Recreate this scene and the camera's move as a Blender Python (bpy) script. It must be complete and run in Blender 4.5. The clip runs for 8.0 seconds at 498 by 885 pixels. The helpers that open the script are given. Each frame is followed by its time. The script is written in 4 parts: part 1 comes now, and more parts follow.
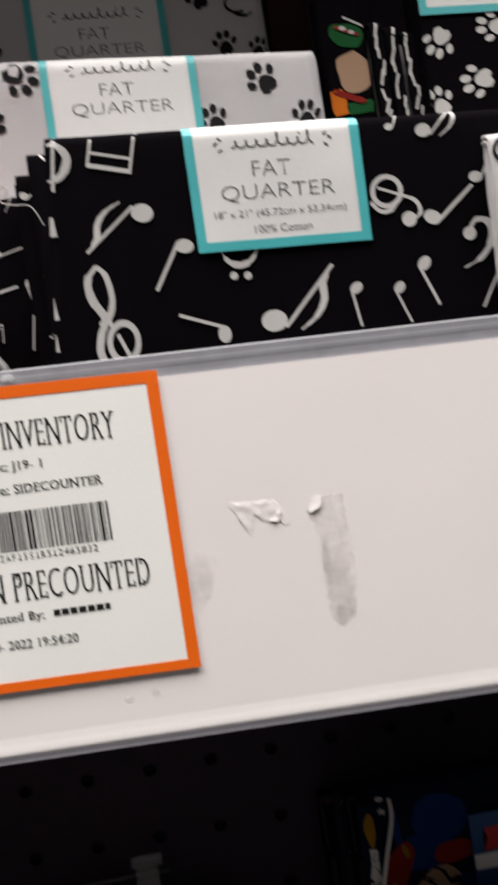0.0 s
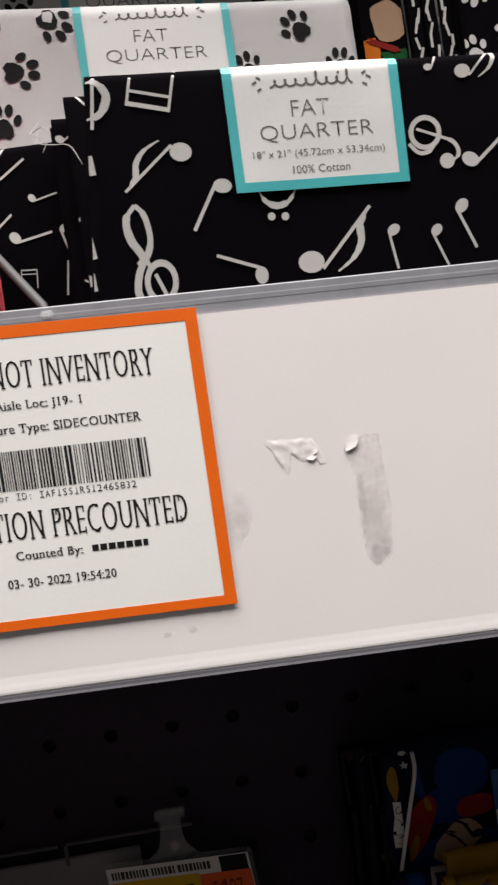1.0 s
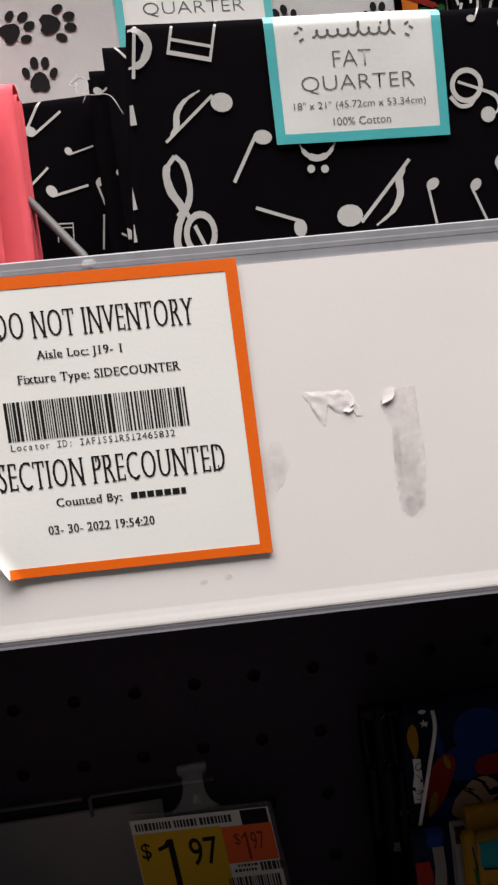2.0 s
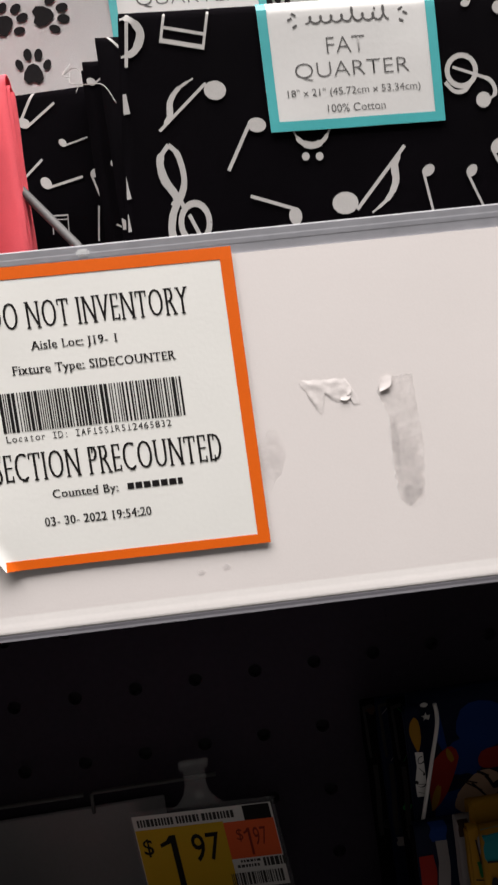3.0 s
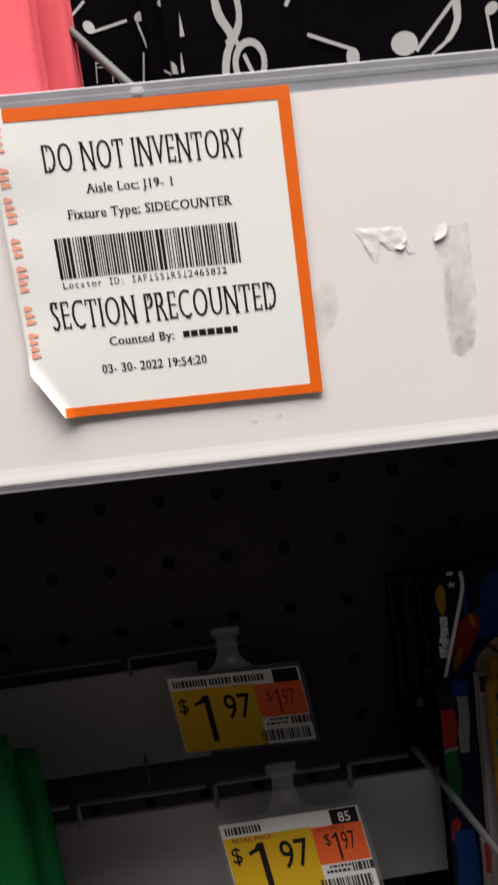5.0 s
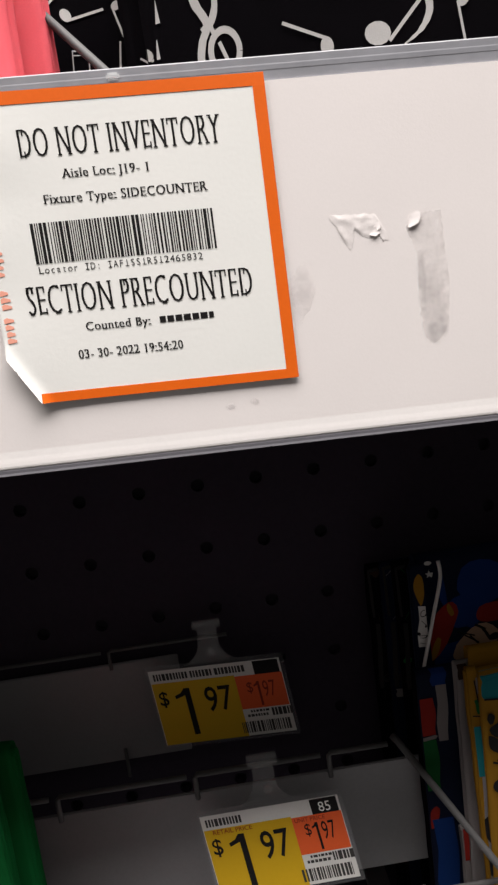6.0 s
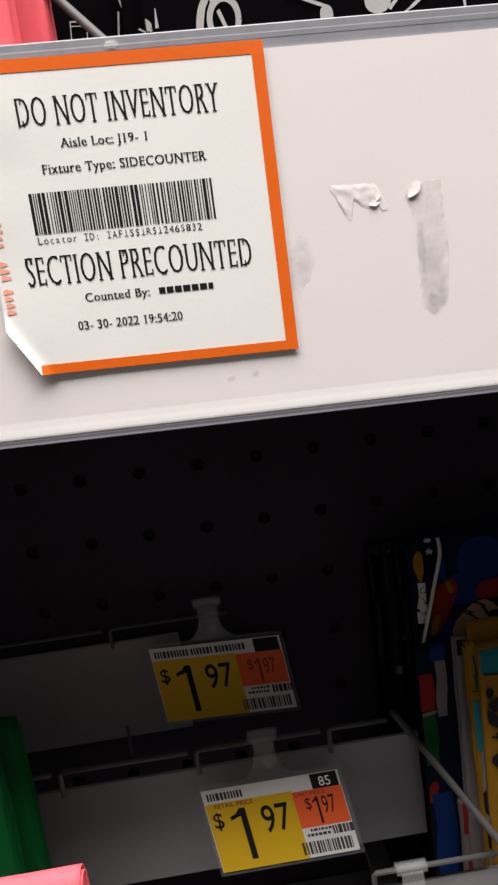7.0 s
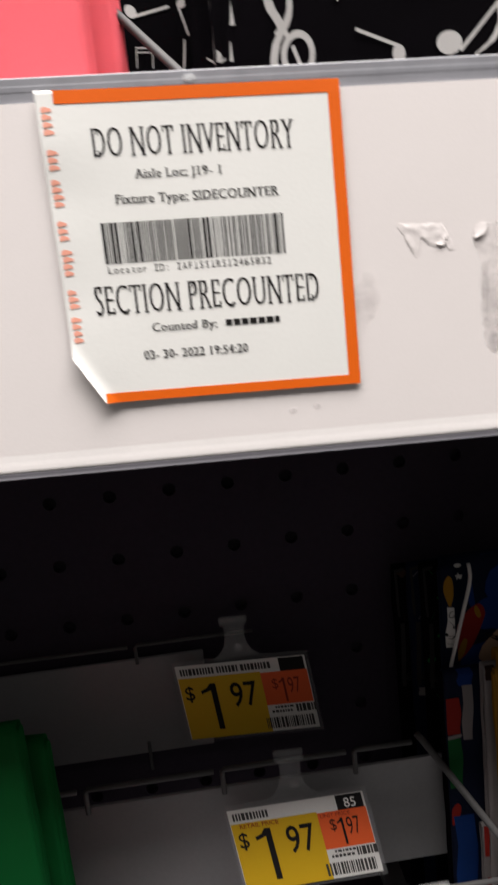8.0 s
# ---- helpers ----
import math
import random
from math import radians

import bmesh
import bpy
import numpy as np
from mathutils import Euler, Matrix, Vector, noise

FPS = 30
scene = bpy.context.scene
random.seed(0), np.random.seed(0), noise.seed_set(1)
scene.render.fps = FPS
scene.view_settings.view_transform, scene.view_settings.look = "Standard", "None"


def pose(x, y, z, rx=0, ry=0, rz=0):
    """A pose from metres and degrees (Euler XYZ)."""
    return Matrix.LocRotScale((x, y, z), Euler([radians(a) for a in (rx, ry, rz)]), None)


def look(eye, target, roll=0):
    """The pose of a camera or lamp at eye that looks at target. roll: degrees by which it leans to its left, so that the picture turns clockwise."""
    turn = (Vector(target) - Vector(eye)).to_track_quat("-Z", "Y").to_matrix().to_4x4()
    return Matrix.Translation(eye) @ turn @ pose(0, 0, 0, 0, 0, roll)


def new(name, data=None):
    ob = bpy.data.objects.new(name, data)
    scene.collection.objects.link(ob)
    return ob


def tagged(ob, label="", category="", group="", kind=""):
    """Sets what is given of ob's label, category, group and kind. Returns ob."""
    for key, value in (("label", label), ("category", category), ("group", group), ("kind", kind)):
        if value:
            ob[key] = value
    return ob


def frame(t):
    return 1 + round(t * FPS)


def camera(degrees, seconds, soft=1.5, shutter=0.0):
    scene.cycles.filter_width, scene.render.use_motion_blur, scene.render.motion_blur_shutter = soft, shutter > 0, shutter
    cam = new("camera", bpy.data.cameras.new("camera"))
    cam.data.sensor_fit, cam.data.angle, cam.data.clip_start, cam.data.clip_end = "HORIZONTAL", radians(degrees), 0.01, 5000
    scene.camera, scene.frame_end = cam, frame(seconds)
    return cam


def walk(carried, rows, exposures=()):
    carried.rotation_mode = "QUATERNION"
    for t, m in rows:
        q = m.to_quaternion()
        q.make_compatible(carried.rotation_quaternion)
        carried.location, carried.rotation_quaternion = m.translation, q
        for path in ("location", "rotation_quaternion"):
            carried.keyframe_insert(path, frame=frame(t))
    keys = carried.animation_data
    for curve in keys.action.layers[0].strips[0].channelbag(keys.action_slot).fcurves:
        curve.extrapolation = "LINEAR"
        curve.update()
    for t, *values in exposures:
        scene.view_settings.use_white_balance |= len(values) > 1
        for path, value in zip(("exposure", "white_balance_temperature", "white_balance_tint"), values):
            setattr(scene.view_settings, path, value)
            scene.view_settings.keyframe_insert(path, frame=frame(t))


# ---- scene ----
cam = camera(40.0, 8.0, soft=2.4, shutter=0.6)
PATH = [
    (0, (0.00942, -0.17454, 1.26067), (0.04097, 0.32383, 1.24406), -8.395),
    (0.2, (0.00877, -0.17507, 1.25720), (0.05302, 0.32147, 1.23145), -8.497),
    (0.5, (0.00202, -0.17463, 1.24847), (0.02969, 0.32306, 1.22625), -8.384),
    (1, (-0.00094, -0.17525, 1.24862), (0.02645, 0.32217, 1.22587), -7.997),
    (1.5, (-0.01118, -0.17553, 1.24932), (0.01418, 0.32154, 1.22147), -7.107),
    (1.7, (-0.01087, -0.17724, 1.24410), (0.01182, 0.31920, 1.20895), -7.112),
    (3, (-0.00908, -0.17632, 1.23863), (0.01069, 0.32107, 1.20431), -7.846),
    (3.5, (-0.01070, -0.17629, 1.23033), (-0.00228, 0.32106, 1.17968), -8.331),
    (4, (-0.01424, -0.17656, 1.22956), (-0.00295, 0.32010, 1.17292), -7.779),
    (4.2, (-0.01971, -0.17754, 1.23227), (-0.00822, 0.31818, 1.16799), -7.451),
    (5.3, (-0.02662, -0.18227, 1.21568), (-0.00710, 0.30941, 1.12700), -7.931),
    (5.5, (-0.02330, -0.18301, 1.21422), (0.00121, 0.30862, 1.12642), -8.037),
    (6, (-0.02504, -0.18289, 1.21594), (0.00041, 0.30907, 1.13034), -7.537),
    (6.5, (-0.02461, -0.18365, 1.21303), (0.00059, 0.30748, 1.12271), -7.570),
    (7, (-0.02559, -0.18415, 1.21121), (-0.00145, 0.30657, 1.11842), -7.685),
    (7.5, (-0.02544, -0.18398, 1.21157), (-0.00389, 0.30638, 1.11626), -7.744),
    (7.8, (-0.03470, -0.18206, 1.21844), (-0.00895, 0.30764, 1.12081), -6.993),
    (8, (-0.04455, -0.18189, 1.22196), (-0.01002, 0.30805, 1.12831), -5.968),
]
walk(cam, [(t, look(eye, target, roll)) for t, eye, target, roll in PATH], [(0.0, -0.06), (1.5, -0.05), (3.5, 0.0), (5.5, 0.08), (8.0, 0.10)])

# ---- light: shop lamps under the ceiling, over the aisle, and an added fill lamp ----
world = bpy.data.worlds.new("world")
scene.world = world
world.use_nodes = True
world.node_tree.nodes["Background"].inputs[0].default_value = (0.9, 0.95, 1.0, 1)
world.node_tree.nodes["Background"].inputs[1].default_value = 0.004


def lamp(name, x, y, z, sx, sy, watts, colour):
    data = bpy.data.lights.new(name, "AREA")
    data.shape, data.size, data.size_y, data.energy, data.color = "RECTANGLE", sx, sy, watts, colour
    ob = new(name, data)
    ob.location = (x, y, z)
    return ob


lamp("aisle_lamp", 0.0, -0.54, 3.3, 2.8, 0.74, 204, (1.0, 0.947, 0.925))
# weak unseen fill, added to reach under the shelf at a low angle
lamp("low_angle_fill", 0.0, -2.0, 3.3, 2.8, 0.3, 1.9, (1.0, 0.947, 0.925))


# ---- materials ----
def material(name, colour, rough=0.6, metal=0.0, vary=0.12, grain=900.0, bump=0.15, big=40.0, coat=0.0, per_thing=0.0, weave=False, spec=0.5):
    m = bpy.data.materials.new(name)
    m.use_nodes = True
    nt = m.node_tree
    b = nt.nodes["Principled BSDF"]
    b.inputs["Roughness"].default_value = rough
    b.inputs["Metallic"].default_value = metal
    b.inputs["Coat Weight"].default_value = coat
    b.inputs["Specular IOR Level"].default_value = spec
    co = nt.nodes.new("ShaderNodeTexCoord")
    fine = nt.nodes.new("ShaderNodeTexNoise")
    fine.inputs["Scale"].default_value, fine.inputs["Detail"].default_value = grain, 3
    wide = nt.nodes.new("ShaderNodeTexNoise")
    wide.inputs["Scale"].default_value, wide.inputs["Detail"].default_value = big, 4
    nt.links.new(co.outputs["Object"], fine.inputs["Vector"])
    nt.links.new(co.outputs["Object"], wide.inputs["Vector"])
    mix = nt.nodes.new("ShaderNodeMath")
    mix.operation = "MULTIPLY_ADD"
    mix.inputs[1].default_value = 0.4
    nt.links.new(fine.outputs["Fac"], mix.inputs[0])
    half = nt.nodes.new("ShaderNodeMath")
    half.operation = "MULTIPLY"
    half.inputs[1].default_value = 0.6
    nt.links.new(wide.outputs["Fac"], half.inputs[0])
    nt.links.new(half.outputs[0], mix.inputs[2])
    span = nt.nodes.new("ShaderNodeMapRange")
    span.inputs["From Min"].default_value, span.inputs["From Max"].default_value = 0.3, 0.7
    span.inputs["To Min"].default_value, span.inputs["To Max"].default_value = 1 - vary, 1 + vary
    nt.links.new(mix.outputs[0], span.inputs["Value"])
    hsv = nt.nodes.new("ShaderNodeHueSaturation")
    hsv.inputs["Color"].default_value = (*colour, 1)
    nt.links.new(span.outputs[0], hsv.inputs["Value"])
    nt.links.new(hsv.outputs[0], b.inputs["Base Color"])
    rr = nt.nodes.new("ShaderNodeMapRange")
    rr.inputs["To Min"].default_value, rr.inputs["To Max"].default_value = max(rough - 0.12, 0.03), min(rough + 0.12, 1)
    nt.links.new(wide.outputs["Fac"], rr.inputs["Value"])
    nt.links.new(rr.outputs[0], b.inputs["Roughness"])
    bp = nt.nodes.new("ShaderNodeBump")
    bp.inputs["Strength"].default_value, bp.inputs["Distance"].default_value = bump, 0.0004
    if weave:
        total = None
        for axis in ("X", "Z"):
            w = nt.nodes.new("ShaderNodeTexWave")
            w.bands_direction = axis
            w.inputs["Scale"].default_value, w.inputs["Distortion"].default_value, w.inputs["Detail"].default_value = 1500.0, 0.8, 1.0
            nt.links.new(co.outputs["Object"], w.inputs["Vector"])
            if total is None:
                total = w
            else:
                add = nt.nodes.new("ShaderNodeMath")
                nt.links.new(total.outputs["Fac"], add.inputs[0])
                nt.links.new(w.outputs["Fac"], add.inputs[1])
                nt.links.new(add.outputs[0], bp.inputs["Height"])
    else:
        nt.links.new(fine.outputs["Fac"], bp.inputs["Height"])
    nt.links.new(bp.outputs[0], b.inputs["Normal"])
    return m


def clear_plastic(name, tint=(0.9, 0.92, 0.92), alpha=0.25, rough=0.2):
    m = material(name, tint, rough, bump=0.1, vary=0.05)
    m.node_tree.nodes["Principled BSDF"].inputs["Alpha"].default_value = alpha
    return m


WHITE_LAMINATE = material("white_laminate", (0.80, 0.755, 0.735), 0.42, vary=0.02, grain=1500, bump=0.04, big=25)
WHITE_EDGE = material("white_plastic_edge", (0.80, 0.77, 0.75), 0.65, vary=0.03, bump=0.03, spec=0.25)
GREY_EDGE = material("grey_plastic_edge", (0.115, 0.112, 0.125), 0.6, vary=0.1, bump=0.08)
STRIP = material("grey_label_strip", (0.225, 0.228, 0.248), 0.5, vary=0.12, grain=300, bump=0.1, big=60)
BAND_PAPER = material("band_paper", (0.71, 0.705, 0.69), 0.6, vary=0.03, bump=0.06)
PAPER = material("white_paper", (0.81, 0.81, 0.775), 0.6, vary=0.02, bump=0.06)
ORANGE = material("orange_ink", (0.78, 0.13, 0.006), 0.55, vary=0.05, bump=0.05, spec=0.2)
FADED_INK = material("faded_red_ink", (0.84, 0.38, 0.28), 0.6, vary=0.1, bump=0.05, spec=0.2)
INK = material("black_ink", (0.012, 0.011, 0.011), 0.7, vary=0.2, bump=0.05, spec=0.1)
GREY_INK = material("grey_ink", (0.12, 0.117, 0.115), 0.7, vary=0.1, bump=0.05, spec=0.1)
TEAL = material("teal_ink", (0.055, 0.42, 0.44), 0.5, vary=0.06, bump=0.05)
BLACK_CLOTH = material("black_cotton", (0.0026, 0.0020, 0.0029), 0.95, vary=0.35, grain=2500, bump=0.3, weave=True, spec=0.02)
WHITE_CLOTH = material("white_cotton", (0.58, 0.565, 0.565), 0.95, vary=0.05, grain=2500, bump=0.4, weave=True, spec=0.1)
PINK_CLOTH = material("pink_cotton", (0.92, 0.14, 0.17), 0.95, vary=0.05, grain=2500, bump=0.4, weave=True, spec=0.1)
GREEN_CLOTH = material("green_cotton", (0.004, 0.11, 0.024), 0.95, vary=0.08, grain=2500, bump=0.4, weave=True, spec=0.1)
NOTE_PRINT = material("pale_print", (0.50, 0.485, 0.47), 0.95, vary=0.1, grain=3000, bump=0.15, spec=0.1)
DARK_PRINT = material("dark_print", (0.012, 0.011, 0.012), 0.95, vary=0.3, grain=3000, bump=0.15, spec=0.1)
BLUE_CLOTH = material("blue_cotton", (0.006, 0.028, 0.13), 0.95, vary=0.12, grain=2500, bump=0.4, weave=True, spec=0.1)
NAVY_CLOTH = material("navy_cotton", (0.005, 0.008, 0.022), 0.95, vary=0.2, grain=2500, bump=0.4, weave=True, spec=0.1)
RED_PRINT = material("red_print", (0.20, 0.015, 0.010), 0.95, vary=0.1, grain=2500, bump=0.4, spec=0.1)
YELLOW_PRINT = material("yellow_print", (0.23, 0.115, 0.009), 0.95, vary=0.1, grain=2500, bump=0.4, spec=0.1)
TEAL_PRINT = material("teal_print", (0.01, 0.13, 0.145), 0.95, vary=0.1, grain=2500, bump=0.4, spec=0.1)
TAN_PRINT = material("tan_print", (0.36, 0.23, 0.15), 0.95, vary=0.08, grain=2500, bump=0.4, spec=0.1)
GREEN_PRINT = material("green_print", (0.008, 0.075, 0.020), 0.95, vary=0.1, grain=2500, bump=0.4, spec=0.1)
PALE_EDGE = material("pale_cloth_reverse", (0.19, 0.172, 0.168), 0.95, vary=0.12, grain=2500, bump=0.4, weave=True, spec=0.1)
BROWN_CLOTH = material("brown_cotton", (0.032, 0.016, 0.010), 0.95, vary=0.3, grain=2500, bump=0.4, weave=True, spec=0.1)
PEGBOARD = material("dark_pegboard", (0.036, 0.028, 0.040), 0.9, vary=0.15, grain=400, bump=0.2, big=15, spec=0.12)
HOLE_SHADE = material("pegboard_hole_shade", (0.020, 0.016, 0.024), 0.9, vary=0.1)
GREY_METAL = material("grey_painted_metal", (0.19, 0.187, 0.192), 0.45, vary=0.08, grain=700, bump=0.08, big=30)
WIRE = material("grey_coated_wire", (0.062, 0.060, 0.060), 0.65, vary=0.15, grain=900, bump=0.15)
TAG_YELLOW = material("tag_yellow", (0.54, 0.335, 0.010), 0.55, vary=0.03, bump=0.04, spec=0.2)
TAG_ORANGE = material("tag_orange", (0.66, 0.10, 0.025), 0.55, vary=0.04, bump=0.04, spec=0.2)
EDGE_LIGHT_PRINT = material("edge_light_print", (0.020, 0.018, 0.018), 0.95, vary=0.25, grain=2500, bump=0.4, spec=0.1)
# white paper with the dimness under the shelf put into its colour
SHADED_TAG_PAPER = material("shaded_tag_paper", (0.58, 0.57, 0.55), 0.6, vary=0.04, bump=0.06)
TAG_INK = material("tag_grey_ink", (0.045, 0.043, 0.042), 0.7, vary=0.15, bump=0.05, spec=0.1)
TAG_RED = material("tag_dark_red", (0.20, 0.022, 0.010), 0.6, vary=0.1, bump=0.04, spec=0.2)
CARTOON_ORANGE = material("orange_print", (0.55, 0.14, 0.012), 0.95, vary=0.1, grain=2500, bump=0.4, spec=0.1)
CLEAR = clear_plastic("clear_plastic", alpha=0.035)
CLOUDY = clear_plastic("cloudy_plastic", alpha=0.4)
GLINTING = clear_plastic("glinting_clear_plastic", alpha=0.085, rough=0.2)
# room surfaces kept very dark so that little light bounces under the shelf
DARK_FLOOR = material("low_bounce_floor", (0.055, 0.052, 0.050), 0.4, vary=0.1, grain=80, bump=0.05, big=3)
DARK_WALL = material("low_bounce_wall", (0.06, 0.058, 0.056), 0.8, vary=0.05, grain=60, bump=0.05, big=2)
CARD_BLUE = material("blue_card", (0.02, 0.075, 0.22), 0.5, vary=0.06)
CARD_RED = material("red_card", (0.5, 0.03, 0.03), 0.5, vary=0.06)
TAPE = material("torn_paper", (0.765, 0.72, 0.70), 0.55, vary=0.08, grain=500, bump=0.2, big=200)


def smear_material(name, colour, strength):
    """A thin film that thins out towards its rim."""
    m = material(name, colour, 0.5, vary=0.05, grain=400, bump=0.03, big=150)
    nt = m.node_tree
    co = nt.nodes.new("ShaderNodeTexCoord")
    centred = nt.nodes.new("ShaderNodeVectorMath")
    centred.operation = "MULTIPLY_ADD"
    centred.inputs[1].default_value, centred.inputs[2].default_value = (2, 0, 2), (-1, 0, -1)
    nt.links.new(co.outputs["Generated"], centred.inputs[0])
    far = nt.nodes.new("ShaderNodeVectorMath")
    far.operation = "LENGTH"
    nt.links.new(centred.outputs[0], far.inputs[0])
    fade = nt.nodes.new("ShaderNodeMapRange")
    fade.inputs["From Min"].default_value, fade.inputs["From Max"].default_value = 0.95, 0.45
    nt.links.new(far.outputs["Value"], fade.inputs["Value"])
    cloud = nt.nodes.new("ShaderNodeTexNoise")
    cloud.inputs["Scale"].default_value, cloud.inputs["Detail"].default_value = 260.0, 3
    nt.links.new(co.outputs["Object"], cloud.inputs["Vector"])
    patch = nt.nodes.new("ShaderNodeMapRange")
    patch.inputs["From Min"].default_value, patch.inputs["From Max"].default_value = 0.30, 0.65
    patch.inputs["To Min"].default_value, patch.inputs["To Max"].default_value = 0.25 * strength, strength
    nt.links.new(cloud.outputs["Fac"], patch.inputs["Value"])
    film = nt.nodes.new("ShaderNodeMath")
    film.operation = "MULTIPLY"
    nt.links.new(fade.outputs[0], film.inputs[0])
    nt.links.new(patch.outputs[0], film.inputs[1])
    nt.links.new(film.outputs[0], nt.nodes["Principled BSDF"].inputs["Alpha"])
    return m


def residue_material(name, colour, low, high):
    """A patchy film that lets the board show through."""
    m = material(name, colour, 0.5, vary=0.10, grain=500, bump=0.25, big=220)
    nt = m.node_tree
    co = nt.nodes.new("ShaderNodeTexCoord")
    cloud = nt.nodes.new("ShaderNodeTexNoise")
    cloud.inputs["Scale"].default_value, cloud.inputs["Detail"].default_value = 330.0, 4
    nt.links.new(co.outputs["Object"], cloud.inputs["Vector"])
    patch = nt.nodes.new("ShaderNodeMapRange")
    patch.inputs["From Min"].default_value, patch.inputs["From Max"].default_value = 0.32, 0.68
    patch.inputs["To Min"].default_value, patch.inputs["To Max"].default_value = low, high
    nt.links.new(cloud.outputs["Fac"], patch.inputs["Value"])
    nt.links.new(patch.outputs[0], nt.nodes["Principled BSDF"].inputs["Alpha"])
    return m


RESIDUE = residue_material("paper_residue", (0.64, 0.605, 0.595), 0.02, 0.30)
SMEAR = smear_material("thin_old_glue", (0.60, 0.565, 0.565), 0.32)


# ---- building helpers ----
def empty(name, at, label, category, group="", kind=""):
    ob = new(name)
    ob.location = at
    ob.empty_display_size = 0.02
    return tagged(ob, label, category, group, kind)


def part(name, bm, mat, parent=None, label="", smooth=False):
    """One bmesh, in world places, as one mesh object under a thing or a part."""
    me = bpy.data.meshes.new(name)
    bmesh.ops.recalc_face_normals(bm, faces=bm.faces)
    bm.to_mesh(me)
    bm.free()
    me.materials.append(mat)
    if smooth:
        for p in me.polygons:
            p.use_smooth = True
    ob = new(name, me)
    if parent:
        ob.parent = parent
        at = Vector((0, 0, 0))
        up = parent
        while up:
            at += up.location
            up = up.parent
        ob.location = -at
        origin = Vector((sum(v.co.x for v in me.vertices), sum(v.co.y for v in me.vertices), sum(v.co.z for v in me.vertices))) / max(len(me.vertices), 1)
        me.transform(Matrix.Translation(-origin))
        ob.location = origin - at
    return tagged(ob, label)


def block(x0, x1, y0, y1, z0, z1, bevel=0.0, bm=None):
    bm = bm or bmesh.new()
    made = bmesh.ops.create_cube(bm, size=1.0, matrix=Matrix.Translation(((x0 + x1) / 2, (y0 + y1) / 2, (z0 + z1) / 2)) @ Matrix.Diagonal((x1 - x0, y1 - y0, z1 - z0, 1)))
    if bevel:
        edges = {e for v in made["verts"] for e in v.link_edges}
        bmesh.ops.bevel(bm, geom=list(edges), offset=bevel, segments=2, affect="EDGES")
    return bm


def extrude_x(profile, x0, x1, steps=1, bm=None, wobble=0.0):
    """A closed (y, z) outline drawn along x."""
    bm = bm or bmesh.new()
    rings = []
    for i in range(steps + 1):
        x = x0 + (x1 - x0) * i / steps
        dz = wobble * noise.noise((x * 9, 3.1, 0.7))
        rings.append([bm.verts.new((x, y, z + dz)) for y, z in profile])
    n = len(profile)
    for a, b in zip(rings, rings[1:]):
        for k in range(n):
            bm.faces.new((a[k], a[(k + 1) % n], b[(k + 1) % n], b[k]))
    bm.faces.new(rings[0][::-1])
    bm.faces.new(rings[-1])
    return bm


def tube(points, radius, sides=10, bm=None):
    bm = bm or bmesh.new()
    pts = [Vector(p) for p in points]
    rings = []
    for i, p in enumerate(pts):
        d = (pts[min(i + 1, len(pts) - 1)] - pts[max(i - 1, 0)]).normalized()
        a = d.orthogonal().normalized() if i == 0 else (rings_a - d * rings_a.dot(d)).normalized()
        rings_a = a
        b = d.cross(a)
        rings.append([bm.verts.new(p + radius * (math.cos(2 * math.pi * k / sides) * a + math.sin(2 * math.pi * k / sides) * b)) for k in range(sides)])
    for r, q in zip(rings, rings[1:]):
        for k in range(sides):
            bm.faces.new((r[k], r[(k + 1) % sides], q[(k + 1) % sides], q[k]))
    bm.faces.new(rings[0][::-1])
    bm.faces.new(rings[-1])
    return bm


def sheet(x0, x1, z0, z1, nx, nz, place, thick=0.00012):
    """A thin curved sheet: place(x, z) gives its front point; it has a back and rims."""
    bm = bmesh.new()
    front, back = [], []
    for j in range(nz + 1):
        fr, br = [], []
        for i in range(nx + 1):
            p = Vector(place(x0 + (x1 - x0) * i / nx, z0 + (z1 - z0) * j / nz))
            fr.append(bm.verts.new(p))
            br.append(bm.verts.new(p + Vector((0, thick, 0))))
        front.append(fr)
        back.append(br)
    for j in range(nz):
        for i in range(nx):
            bm.faces.new((front[j][i], front[j][i + 1], front[j + 1][i + 1], front[j + 1][i]))
            bm.faces.new((back[j][i], back[j + 1][i], back[j + 1][i + 1], back[j][i + 1]))
    for i in range(nx):
        bm.faces.new((front[0][i], back[0][i], back[0][i + 1], front[0][i + 1]))
        bm.faces.new((front[nz][i], front[nz][i + 1], back[nz][i + 1], back[nz][i]))
    for j in range(nz):
        bm.faces.new((front[j][0], front[j + 1][0], back[j + 1][0], back[j][0]))
        bm.faces.new((front[j][nx], back[j][nx], back[j + 1][nx], front[j + 1][nx]))
    return bm


def lay(bm, polygons, place):
    """Flat outlines, each a list of (x, z), laid on the surface that place() gives."""
    for outline in polygons:
        vs = [bm.verts.new(place(x, z)) for x, z in outline]
        try:
            f = bm.faces.new(vs)
        except ValueError:
            continue
        if len(vs) > 4:
            bmesh.ops.triangulate(bm, faces=[f])
    return bm


